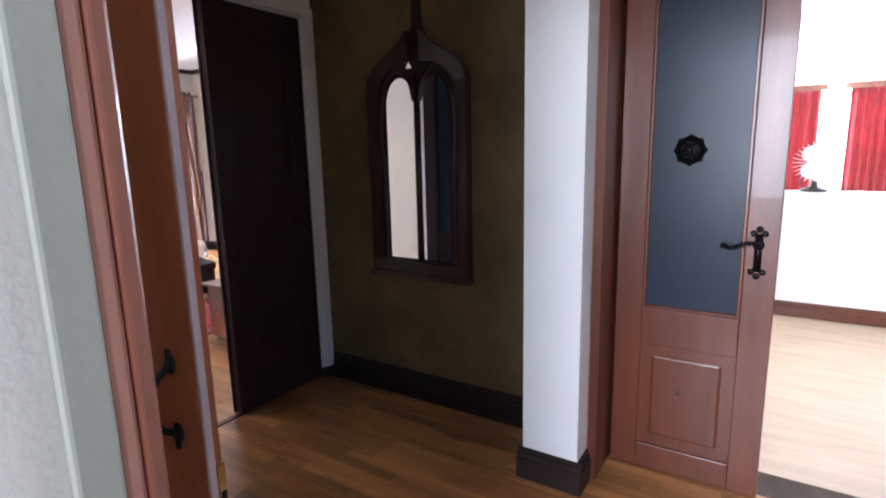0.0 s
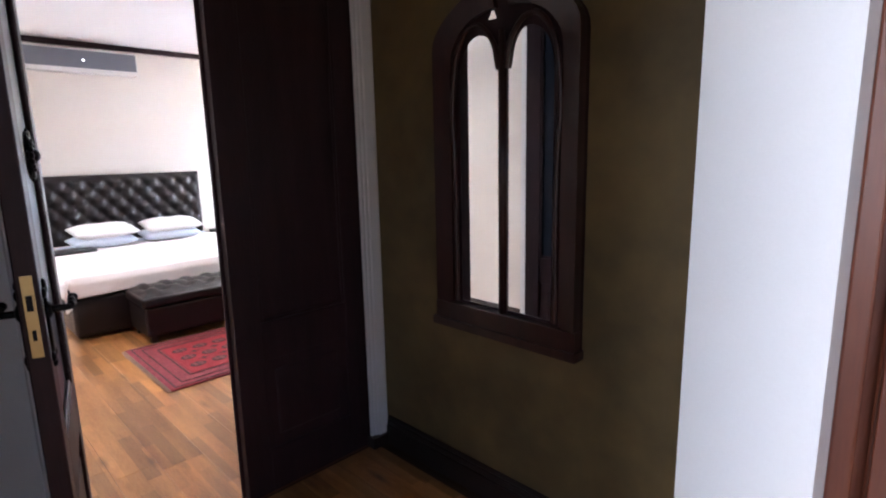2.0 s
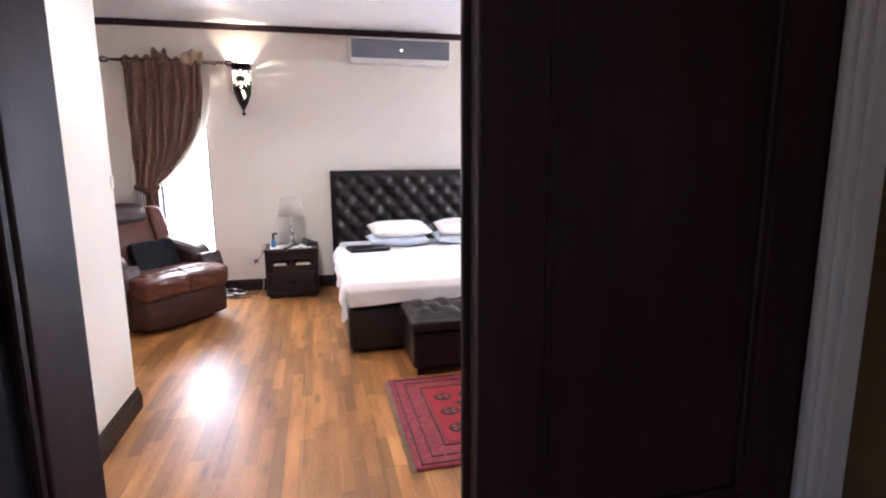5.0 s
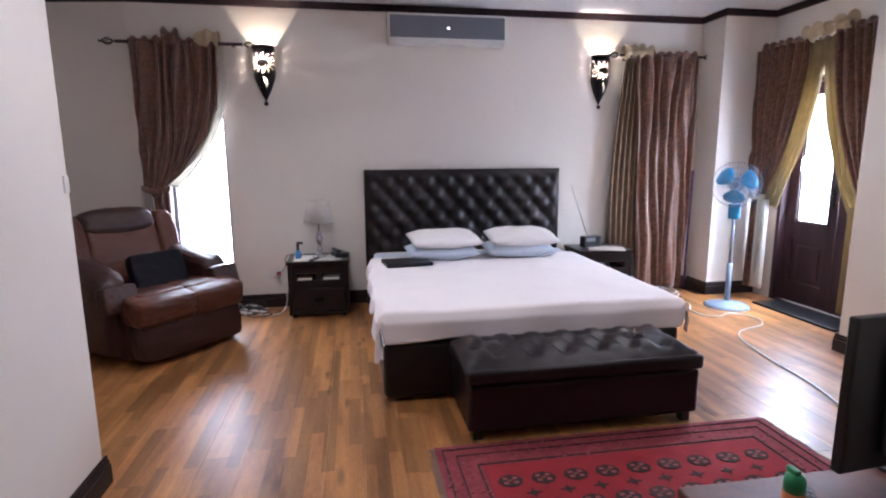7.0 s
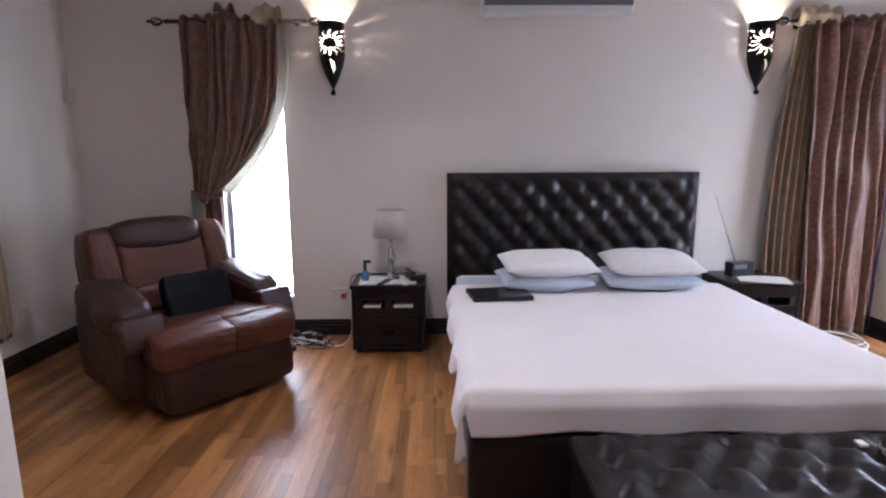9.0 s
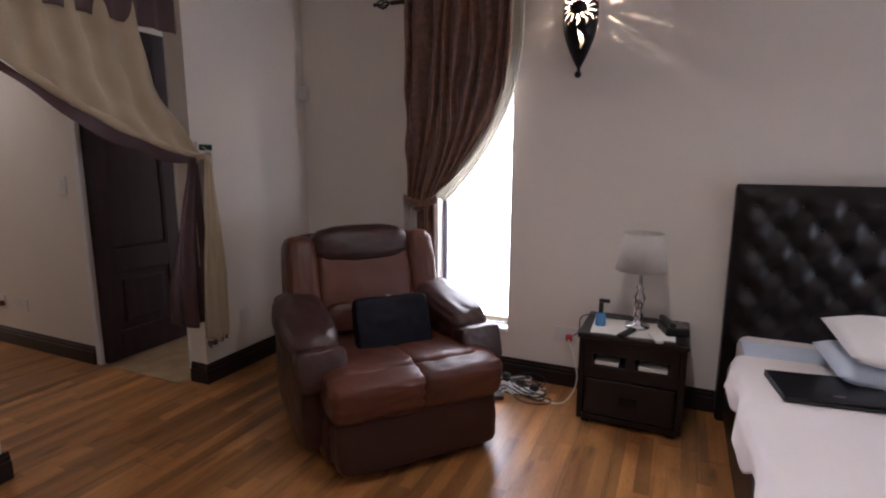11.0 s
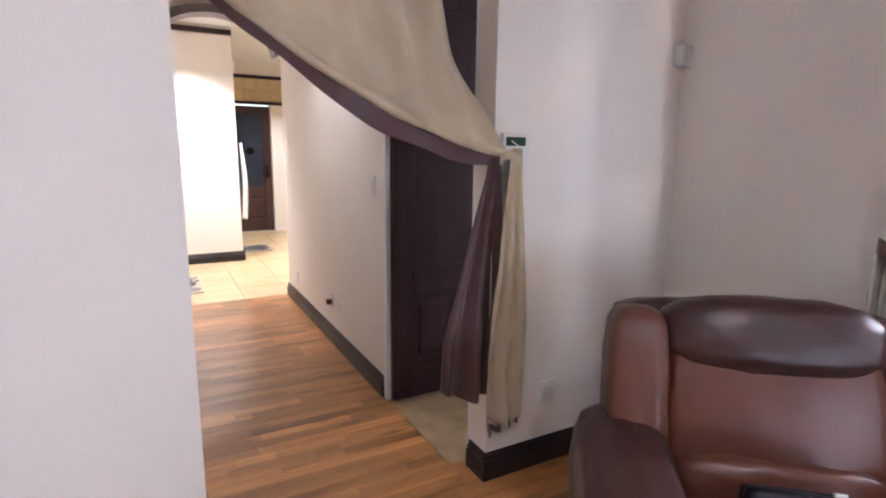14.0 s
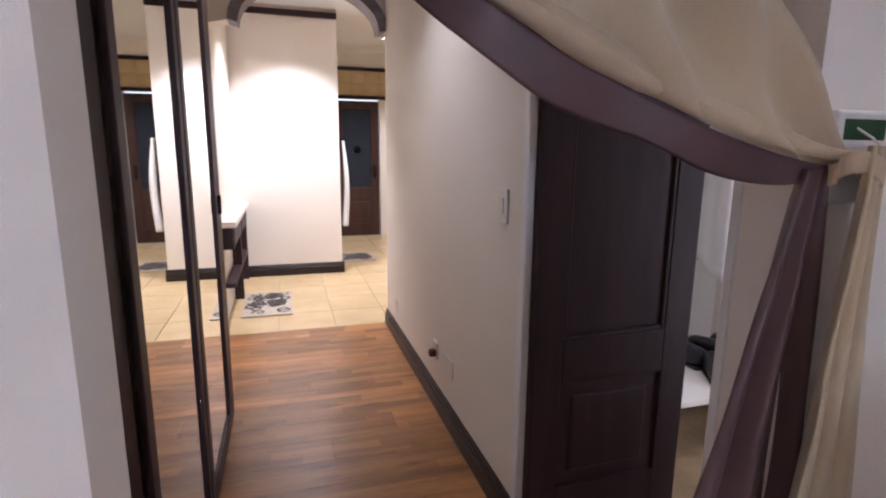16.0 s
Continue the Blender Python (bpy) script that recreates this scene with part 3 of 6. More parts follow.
# bedroom double door
d = panel_door("bedroom_door", 0.655, 2.30, pose(-2.585, 2.43, 0.008, 0, 0, -90), MAHOG, "dark mahogany door leaf, shut", pane_mat=MAHOG)
boxes("strip", [(0.635, -0.034, 0.0, 0.668, -0.0225, 2.30)], MAHOG, d, bevel=0.004)
d = panel_door("bedroom_door", 0.62, 2.30, pose(-2.575, 1.205, 0.008, 0, 0, -11.5), MAHOG, "dark mahogany door leaf, open into the hall", pane_mat=SMOKED, stile=0.10)
rosette(d, 0.31, 0.02, 1.49, 1, 0.068)
rosette(d, 0.31, -0.02, 1.49, -1, 0.068)
lever(d, 0.565, 0.022, 1.13, 1, -1)
lever(d, 0.565, -0.022, 1.13, -1, -1)
boxes("lock", [(0.62, -0.011, 1.035, 0.623, 0.011, 1.225)], BRASS, d)
each("latch", [(0.623, -0.006, 1.145, 0.628, 0.006, 1.18), (0.623, -0.004, 1.075, 0.625, 0.004, 1.10)], IRON, d)
setting(boxes("door_frame", [(-2.60, 2.435, 0.06, -2.53, 2.52, 2.37), (-2.555, 2.415, 0.06, -2.535, 2.435, 2.31), (-2.53, 2.45, 0.06, -2.518, 2.505, 2.37), (-2.60, 1.10, 0, -2.50, 1.18, 2.37), (-2.60, 1.18, 2.315, -2.50, 2.435, 2.37)], WHITE, bevel=0.008), "white moulded frame of the bedroom door", "door frame")
setting(boxes("door_block", [(-2.60, 2.405, 0, -2.505, 2.52, 0.06)], SKIRT, bevel=0.004), "dark plinth block of the door frame", "skirting")
setting(boxes("threshold", [(-2.60, 1.21, 0, -2.565, 2.43, 0.007)], REDWOOD, bevel=0.002), "thin wooden threshold strip", "threshold")

# front door, open into the hall
d = empty("front_door", pose(-1.80, 0.325, 0.008, 0, 0, 16.5), "orange-brown varnished front door leaf with glazing bars", "door")
boxes("stile", [(0.0, -0.022, 0, 0.11, 0.022, 2.15)], REDWOOD, d, bevel=0.004)
boxes("stile", [(0.76, -0.022, 0, 0.895, 0.022, 2.15)], ORANGEWOOD, d, bevel=0.004)
boxes("rail", [(0.11, -0.022, 0, 0.76, 0.022, 0.22), (0.11, -0.022, 2.03, 0.76, 0.022, 2.15), (0.11, -0.022, 0.80, 0.76, 0.022, 0.92)], ORANGEWOOD, d, bevel=0.004)
boxes("panel", [(0.11, -0.010, 0.22, 0.76, 0.010, 0.80)], REDWOOD, d)
each("glazing_bar", [(0.11, -0.015, z, 0.76, 0.015, z + 0.03) for z in (1.18, 1.46, 1.75)], MAHOG, d, bevel=0.003)
# opaque panes, their paleness standing in for the bright outdoors they reflect
for z0, z1 in ((0.92, 1.18), (1.21, 1.46), (1.49, 1.75), (1.78, 2.03)):
    boxes("pane", [(0.11, -0.003, z0, 0.76, 0.003, z1)], FROSTGLARE, d)
boxes("trim", [(0.895, -0.022, 0, 0.900, -0.004, 2.15)], material("pale_edge_strip", (0.50, 0.42, 0.46), 0.5), d)
boxes("lock", [(0.895, -0.003, 0.70, 0.903, 0.018, 0.86)], BRASS, d)
each("latch", [(0.903, 0.002, 0.76, 0.907, 0.013, 0.80)], IRON, d)
wire("handle", [(0.835, -0.026, 1.12), (0.835, -0.030, 1.09), (0.83, -0.058, 1.065), (0.825, -0.068, 1.015), (0.83, -0.058, 0.965), (0.835, -0.030, 0.94), (0.835, -0.026, 0.91)], 0.0065, IRON, d)
bm = bmesh.new()
for z in (1.09, 0.94):
    add_ball(bm, (0.835, -0.024, z), 0.015, (0.9, 0.4, 1.6), 10, 6)
solid("rose", bm, IRON, d, smooth=True)
setting(boxes("trim", [(-0.56, 0.165, 0, -0.466, 0.203, 1.78), (-0.56, 0.175, 1.78, -0.470, 0.203, 2.4)], material("grey_green_paint", (0.19, 0.19, 0.155), 0.7, vary=0.1, scale=3, grain=90, bump=0.08), bevel=0.004), "grey-green painted strip beside the porch post", "trim")
setting(boxes("door_frame", [(-0.56, 0.203, 0, -0.470, 0.222, 2.4)], material("faded_salmon_timber", (0.30, 0.125, 0.085), 0.5, scale=3, grain=30, stretch=(5, 5, .5)), bevel=0.005), "faded salmon timber post of the porch", "door frame")
setting(boxes("door_frame", [(-0.56, 0.222, 0, -0.466, 0.240, 2.4)], REDWOOD, bevel=0.004), "dark red timber post of the porch", "door frame")
setting(boxes("door_frame", [(-1.88, 0.22, 0, -1.81, 0.30, 2.2), (-1.86, 0.64, 2.165, 0.36, 0.75, 2.2), (0.36, 0.64, 0, 0.40, 0.75, 2.2)], REDWOOD, bevel=0.004), "red-brown frame of the front door", "door frame")


# ---- hall: arched mirror ----
def ogee(w, shoulder, mid, neck, tip):
    """Half-outline points of an ogee arch: straight side, round shoulder, hollow neck and a thin stem."""
    pts = [(w, 0.0), (w, shoulder)]
    for i in range(1, 7):
        pts.append((w * (1 - 0.50 * (i / 6) ** 2.2), shoulder + (mid - shoulder) * i / 6))
    for j in range(1, 7):
        pts.append((w * (0.08 + 0.42 * (1 - j / 6) ** 1.8), mid + (neck - mid) * j / 6))
    pts.append((w * 0.06, tip))
    return pts


def mirror():
    ob = empty("hall_mirror", pose(-1.745, 2.518, 0.775), "tall arched mirror in a dark carved wooden frame", "mirror")
    half = ogee(0.330, 1.09, 1.26, 1.42, 1.66)
    full = half + [(-x, z) for x, z in reversed(half)]
    outline_plate("back", full, -0.020, MAHOG, ob)
    frame_mat = material("carved_red_mahogany", (0.050, 0.014, 0.011), 0.32, scale=4, grain=40, stretch=(5, 5, .6), second=(0.018, 0.006, 0.006), coat=0.1)
    # raised border
    bm = bmesh.new()
    inner = [(0.255, 0.09), (0.255, 1.04)] + [(0.255 * (0.12 + 0.88 * math.cos(i / 10 * math.pi / 2)), 1.04 + 0.17 * math.sin(i / 10 * math.pi / 2)) for i in range(1, 11)]
    outer = half[:len(inner)]
    for s in (-1, 1):
        a = [(s * x, z) for x, z in outer]
        b = [(s * x, z) for x, z in inner]
        for (p, q, r, t) in zip(a, a[1:], b, b[1:]):
            f = [bm.verts.new((*v[:1], -0.020, v[1])) for v in (p, q, t, r)]
            g = [bm.verts.new((v[0], -0.062 if k < 2 else -0.040, v[1])) for k, v in enumerate((p, q, t, r))]
            bm.faces.new(g)
            for i in range(4):
                bm.faces.new((f[i], f[(i + 1) % 4], g[(i + 1) % 4], g[i]))
    add_box(bm, -0.335, -0.062, 0.0, 0.335, -0.020, 0.09)
    add_box(bm, -0.345, -0.075, -0.012, 0.345, -0.015, 0.02)
    bmesh.ops.remove_doubles(bm, verts=bm.verts, dist=0.0005)
    solid("border", bm, frame_mat, ob)
    # two lancet lights with a mullion between
    for s in (-1, 1):
        cx = s * 0.116
        pts = [(cx - 0.099, 0.10), (cx + 0.099, 0.10), (cx + 0.099, 0.98)]
        pts += [(cx + 0.099 * math.cos(i / 12 * math.pi), 0.98 + 0.15 * math.sin(i / 12 * math.pi)) for i in range(1, 13)]
        outline_plate("mirror_glass", pts, -0.004, MIRROR, ob, m=pose(0, -0.022, 0))
    outline_plate("mirror_glass", [(-0.070, 1.175), (-0.030, 1.175), (-0.048, 1.215)], -0.004, MIRROR, ob, m=pose(0, -0.022, 0))
    tubes("mullion", [((0, -0.034, 0.09), (0, -0.034, 1.13), 0.012)] + [((s * 0.013, -0.030, 0.09), (s * 0.013, -0.030, 1.08), 0.006) for s in (-1, 1)], frame_mat, ob)
    for s in (-1, 1):
        wire("moulding", [(s * 0.236, -0.035, 0.10), (s * 0.236, -0.035, 0.60), (s * 0.236, -0.035, 1.00), (s * 0.195, -0.035, 1.12), (s * 0.130, -0.035, 1.165), (s * 0.05, -0.035, 1.11), (s * 0.016, -0.035, 1.00)], 0.010, frame_mat, ob)


mirror()

# ---- lounge seen through the door ----
setting(boxes("wall_lounge", [(-3.0, 2.66, 0, -2.8, 9.2, 3.2), (4.0, 2.4, 0, 4.2, 9.2, 3.2), (-3.0, 9.0, 2.06, 4.2, 9.2, 3.2), (-3.0, 9.0, 0, 4.2, 9.2, 0.9), (1.2, 2.40, 0, 4.2, 2.60, 3.2)], LOUNGEWALL), "white lounge walls with a band of windows", "wall")
setting(boxes("ceiling_lounge", [(-3.0, 2.40, 3.2, 4.2, 9.2, 3.3)], CEIL), "white lounge ceiling", "ceiling")
setting(boxes("wall_half", [(-1.8, 5.40, 0, 3.2, 5.55, 1.09)], LOUNGEWALL, bevel=0.01), "white half-height wall", "wall")
skirting("baseboard", [(-1.8, 5.40, 3.2, 5.40, 0, -1)], REDWOOD)
setting(boxes("column", [(0.42, 8.6, 0, 0.60, 8.78, 3.2)], LOUNGEWALL), "pale square column between windows", "column")
setting(boxes("trim", [(-2.8, 8.72, 2.16, 4.0, 8.78, 2.24)], DAMASK), "bronze curtain pelmet", "pelmet")
setting(boxes("backdrop", [(-4, 9.8, -0.1, 6, 9.82, 3.5)], OUTSIDE), "overexposed daylight outside the lounge", "sky")


def hanging(name, x0, x1, y, z0, z1, mat, label, folds=7, depth=0.03, pinch=None, parent=None):
    """A pleated hanging in an x-z plane; pinch: (centre, width share, height share)."""
    def fn(u, v):
        w = u
        if pinch:
            c, s, hgt = pinch
            k = math.exp(-((v - hgt) / 0.28) ** 2)
            w = u + (c + (u - c) * s - u) * k
        return (x0 + (x1 - x0) * w, y + depth * math.sin(u * folds * 2 * math.pi) * (0.6 + 0.4 * v), z1 + (z0 - z1) * v)
    ob = surface(name, fn, folds * 8, 18, mat, parent, 0.004)
    return ob


for x0, x1 in ((-0.40, 0.36), (0.67, 1.20), (1.7, 2.3)):
    tagged(hanging("curtain", x0, x1, 8.70, 0.6, 2.16, REDCURT, "", 6), "crimson curtain hanging before a bright window", "curtain", "lounge curtains")


def desk_fan(m):
    ob = empty("desk_fan", m, "white desk fan on the half wall", "fan")
    lathe("base", [(0.10, 0), (0.10, 0.02), (0.03, 0.04), (0.02, 0.10)], BLACKPL, ob)
    bm = bmesh.new()
    for k in range(28):
        a = k * 2 * math.pi / 28
        add_tube(bm, (0, -0.06, 0.24), (0.17 * math.cos(a), -0.02, 0.24 + 0.17 * math.sin(a)), 0.0025, seg=5)
    solid("guard", bm, PLASTIC, ob)
    bm = bmesh.new()
    for k in range(3):
        a = k * 2 * math.pi / 3
        add_ball(bm, (0.08 * math.cos(a), 0, 0.24 + 0.08 * math.sin(a)), 0.07, (1, 0.15, 1))
    add_ball(bm, (0, 0.04, 0.24), 0.05)
    solid("blades", bm, PLASTIC, ob, smooth=True)


desk_fan(pose(0.24, 5.47, 1.09))


# ---- bedroom ----
def tufted(name, w, h, base, mat, parent, m, rows=4, cols=9, depth=0.05, thick=0.10, wrap=0.0):
    """A buttoned pad in local x (width) and z (height), bulging along +y. Buttons lie on a diamond lattice."""
    dx, dz = w / cols, h / rows

    def height(x, z):
        # pillows between buttons, with soft folds running from button to button
        p, q = (x / dx + z / dz), (x / dx - z / dz)
        a, b = abs(math.sin(math.pi * p)), abs(math.sin(math.pi * q))
        dot = math.hypot(p - round(p), q - round(q))
        return depth * (0.35 * math.sqrt(a * b) + 0.65 * min(1, dot * 2.0) ** 0.8)

    def fn(u, v):
        x, z = (u - 0.5) * w, v * h
        e = min(u * w, (1 - u) * w, v * h + base, (1 - v) * h) / 0.06
        r = math.sqrt(max(0, 1 - (1 - min(1, e)) ** 2))
        return (x, thick * r + height(x, z) * min(1, e * 0.7), z)
    surface("tufting", fn, cols * 12, rows * 14, mat, parent, 0, m)
    bm = bmesh.new()
    for i in range(-2 * cols, 2 * cols + 1):
        for j in range(0, 2 * rows + 1):
            if (i + j) % 2 == 0:
                x, z = i * dx / 2, j * dz / 2
                if abs(x) < w / 2 - 0.05 and 0.04 < z < h - 0.04:
                    add_ball(bm, (x, thick + 0.008, z), 0.011, (1, 0.5, 1), 8, 5)
    tagged(solid("buttons", bm, mat, parent, m, smooth=True), kind="stuff")


def bed():
    ob = empty("bed", pose(-6.65, 2.65, 0), "wide dark brown leather bed with a buttoned headboard", "bed")
    # headboard
    bm = bmesh.new()
    prof = [(-1.20, 0.0), (-1.20, 1.24), (-1.185, 1.29), (-1.15, 1.31), (-1.11, 1.30), (-1.085, 1.26), (-1.08, 0.0)]
    n = len(prof)
    a = [bm.verts.new((x, -0.965, z)) for x, z in prof]
    b = [bm.verts.new((x, 0.965, z)) for x, z in prof]
    for i in range(n):
        bm.faces.new((a[i], a[(i + 1) % n], b[(i + 1) % n], b[i]))
    bm.faces.new(a), bm.faces.new(b)
    solid("headboard", bm, LEATHER, ob, smooth=False, bevel=0.018)
    tufted("tufting", 1.93, 0.87, 0.5, LEATHER, ob, pose(-1.085, 0, 0.44, 0, 0, -90), rows=4, cols=10, depth=0.055, thick=0.014)
    # base and mattress
    boxes("base", [(-1.08, -0.93, 0.022, 1.08, 0.93, 0.37)], LEATHER, ob, bevel=0.045, segments=4, smooth=True)
    boxes("mattress", [(-1.06, -0.90, 0.37, 1.04, 0.90, 0.53)], SHEET, ob, bevel=0.05, segments=3, smooth=True)
    each("foot", [(x, y, 0, x + 0.08, y + 0.08, 0.03) for x in (-1.0, 0.9) for y in (-0.88, 0.80)], BLACKPL, ob)
    return ob


bed()


def bedspread():
    """A white sheet laid loosely over the mattress, its hem hanging in uneven points."""
    x0, x1, y0, y1, top = -7.30, -5.60, 1.73, 3.57, 0.545

    def fn(u, v):
        x = -7.30 + u * 2.02
        y = 1.42 + v * 2.40
        wob = noise.noise((x * 1.7, y * 1.7, 3.1))
        fine = noise.noise((x * 5, y * 5, 7.7))
        over_x = max(0, x - x1)
        over_y = max(0, y0 - y, y - y1)
        # hem on the near side hangs lower towards the foot
        z = top + 0.006 * wob + 0.004 * fine
        px, py = min(x, x1), min(max(y, y0), y1)
        hang = 0.0
        if over_y > 0:
            k = over_y / 0.30
            drop = (0.11 + 0.04 * u + 0.08 * max(0, u - 0.72) / 0.28 + 0.02 * math.sin(x * 17) + 0.014 * math.sin(x * 41)) if y < y0 else (0.10 + 0.09 * u)
            hang = max(hang, k * drop)
            side = -1 if y < y0 else 1
            py += side * (0.012 + 0.03 * min(1, k * 3) + 0.025 * math.sin(x * 13 + 1.5 * wob) * k)
        if over_x > 0:
            k = over_x / 0.32
            hang = max(hang, k * (0.17 + 0.02 * wob)) if over_y == 0 else hang + k * 0.06
            px += 0.012 + 0.035 * min(1, k * 3) + 0.012 * math.sin(y * 11) * k
        return (px, py, z - hang)
    ob = surface("bedspread", fn, 90, 100, SHEET, None, 0.006)
    tagged(ob, "creased white cotton sheet spread over the bed", "bedspread")


bedspread()
boxes("under_sheet", [(-7.56, 1.75, 0.531, -7.28, 3.55, 0.537)], BLUEPILLOW, bevel=0.002)
tagged(bpy.data.objects["under_sheet"], "pale bottom sheet showing under the pillows", "sheet")


def pillow(m, mat, label, seed):
    bm = bmesh.new()
    n, k = 22, 16
    g = {}
    for s in (1, -1):
        for i in range(n + 1):
            for j in range(k + 1):
                u, v = 2 * i / n - 1, 2 * j / k - 1
                e = max(0.0, (1 - abs(u) ** 3.2) * (1 - abs(v) ** 3.2)) ** 0.5
                crumple = (noise.noise((u * 2.4 + seed, v * 2.4, s * 3)) * 0.012 + noise.noise((u * 6 + seed, v * 5, s * 3)) * 0.005) * e
                x = 0.20 * v * (1 - 0.07 * abs(u) ** 2 * (1 - abs(v)))
                y = 0.305 * u * (1 - 0.05 * (1 - abs(u)) * abs(v))
                z = s * (0.066 * e + crumple) if e > 0 else 0
                g[s, i, j] = bm.verts.new((x, y, z + 0.066))
        for i in range(n):
            for j in range(k):
                bm.faces.new((g[s, i, j], g[s, i + 1, j], g[s, i + 1, j + 1], g[s, i, j + 1]))
    bmesh.ops.remove_doubles(bm, verts=bm.verts, dist=0.0008)
    return tagged(solid("pillow", bm, mat, None, m, smooth=True), label, "pillow", "pillows on the bed")


for k, (py, az) in enumerate(((2.33, 3), (3.03, -4))):
    pillow(pose(-7.21, py, 0.548, 0, 2, az), BLUEPILLOW, "pale blue pillow lying flat on the bed", k * 3.1)
    pillow(pose(-7.20, py + 0.02, 0.655, 0, 7, az + 2), PILLOW, "plump white pillow stacked on another", 9 + k * 2.7)

ob = empty("laptop", pose(-6.96, 2.00, 0.552, 0, 0, 8), "closed black laptop on the white bedspread", "laptop")
boxes("base", [(-0.13, -0.19, 0, 0.13, 0.19, 0.016)], BLACKPL, ob, bevel=0.004)
boxes("lid", [(-0.13, -0.19, 0.018, 0.13, 0.19, 0.027)], BLACKPL, ob, bevel=0.004)
boxes("badge", [(0.08, -0.02, 0.0272, 0.09, 0.02, 0.0276)], CHROME, ob)


def bench():
    ob = empty("storage_bench", pose(-5.30, 2.74, 0), "dark leather storage bench with a buttoned lid", "bench")
    boxes("body", [(-0.23, -0.63, 0.055, 0.23, 0.63, 0.30)], LEATHER, ob, bevel=0.02, segments=3)
    boxes("lid", [(-0.245, -0.645, 0.302, 0.245, 0.645, 0.385)], LEATHER, ob, bevel=0.025, segments=3)
    tufted("tufting", 1.26, 0.46, 0.0, LEATHER, ob, pose(-0.23, 0, 0.378, 90, 0, 90), rows=2, cols=7, depth=0.050, thick=0.012)
    each("leg", [(x, y, 0, x + 0.05, y + 0.05, 0.06) for x in (-0.21, 0.16) for y in (-0.60, 0.55)], BLACKPL, ob, bevel=0.004)


bench()
ob = empty("keys", pose(-5.33, 3.12, 0.430), "small bunch of keys on the bench", "keys")
tubes("ring", [((0, 0, 0.006), (0.05, 0.03, 0.006), 0.004), ((0, 0, 0.006), (0.06, -0.02, 0.006), 0.004), ((0, 0, 0.006), (-0.05, 0.04, 0.006), 0.005), ((0, 0, .008), (0.01, .07, .008), .004)], CHROME, ob)
boxes("fob", [(-0.06, -0.05, 0.0, -0.02, -0.02, 0.012)], PLASTIC, ob, bevel=0.004)


def nightstand(m, group="bedside tables"):
    ob = empty("bedside_table", m, "dark brown leather-covered bedside table with a niche and drawer", "bedside table", group)
    boxes("body", [(-0.20, -0.265, 0.03, 0.22, -0.235, 0.49), (-0.20, 0.235, 0.03, 0.22, 0.265, 0.49), (-0.20, -0.235, 0.03, 0.22, 0.235, 0.06), (-0.20, -0.235, 0.06, -0.18, 0.235, 0.49), (-0.18, -0.235, 0.325, 0.18, 0.235, 0.345), (0.18, -0.235, 0.405, 0.215, 0.235, 0.49), (0.18, -0.235, 0.275, 0.215, 0.235, 0.345), (0.18, -0.025, 0.345, 0.215, 0.025, 0.405), (0.18, -0.235, 0.345, 0.215, -0.19, 0.405), (0.18, 0.19, 0.345, 0.215, 0.235, 0.405)], LEATHER, ob, bevel=0.004)
    boxes("top", [(-0.21, -0.275, 0.49, 0.235, 0.275, 0.52)], LEATHER, ob, bevel=0.008)
    boxes("drawer", [(0.18, -0.228, 0.065, 0.222, 0.228, 0.27)], LEATHER, ob, bevel=0.008)
    boxes("shelf", [(-0.17, -0.01, 0.346, 0.175, 0.01, 0.489)], LEATHER, ob)
    boxes("handle", [(0.222, -0.045, 0.15, 0.232, 0.045, 0.19)], IRON, ob, bevel=0.004)
    each("foot", [(x, y, 0, x + 0.04, y + 0.04, 0.03) for x in (-0.17, 0.15) for y in (-0.24, 0.20)], BLACKPL, ob)
    return ob


nightstand(pose(-7.62, 1.25, 0))
nightstand(pose(-7.62, 4.00, 0))
for y, w in ((1.13, 0.12), (1.36, 0.14)):
    tagged(boxes("booklet", [(-0.06, -w / 2, 0, 0.06, w / 2, 0.02)], PAPER, bevel=0.002, m=pose(-7.475, y, 0.3465)), "pale folded booklet in the bedside niche", "booklet")


def table_lamp(m):
    ob = empty("table_lamp", m, "silver table lamp with a plain grey shade", "lamp")
    lathe("base", [(0.065, 0), (0.065, 0.012), (0.03, 0.02), (0.018, 0.05), (0.028, 0.07), (0.016, 0.09), (0.024, 0.13), (0.034, 0.17), (0.016, 0.21), (0.022, 0.225), (0.010, 0.24), (0.008, 0.40)], CHROME, ob)
    bm = bmesh.new()
    bmesh.ops.create_cone(bm, cap_ends=False, segments=32, radius1=0.135, radius2=0.105, depth=0.20, matrix=Matrix.Translation((0, 0, 0.42)))
    s = solid("shade", bm, SHADE, ob, smooth=True)
    k = s.modifiers.new("thickness", "SOLIDIFY")
    k.thickness = 0.003
    tubes("spider", [((-0.10, 0, 0.50), (0.10, 0, 0.50), 0.002), ((0, -0.10, 0.50), (0, 0.10, 0.50), 0.002), ((0, 0, 0.40), (0, 0, 0.50), 0.003)], CHROME, ob)


table_lamp(pose(-7.60, 1.26, 0.524))
tagged(boxes("paper", [(-0.14, -0.21, 0, 0.14, 0.21, 0.003)], PAPER, m=pose(-7.56, 1.24, 0.5205, 0, 0, 3)), "white paper under the bedside lamp", "paper")
ob = empty("telephone", pose(-7.58, 1.44, 0.5245, 0, 0, 20), "black desk telephone on the bedside table", "telephone")
boxes("body", [(-0.08, -0.06, 0, 0.08, 0.06, 0.045)], BLACKPL, ob, bevel=0.012)
boxes("handset", [(-0.09, -0.05, 0.05, 0.09, -0.015, 0.075)], BLACKPL, ob, bevel=0.010)
ob = empty("bottle", pose(-7.55, 1.07, 0.5245), "small blue bottle with a black pump", "bottle")
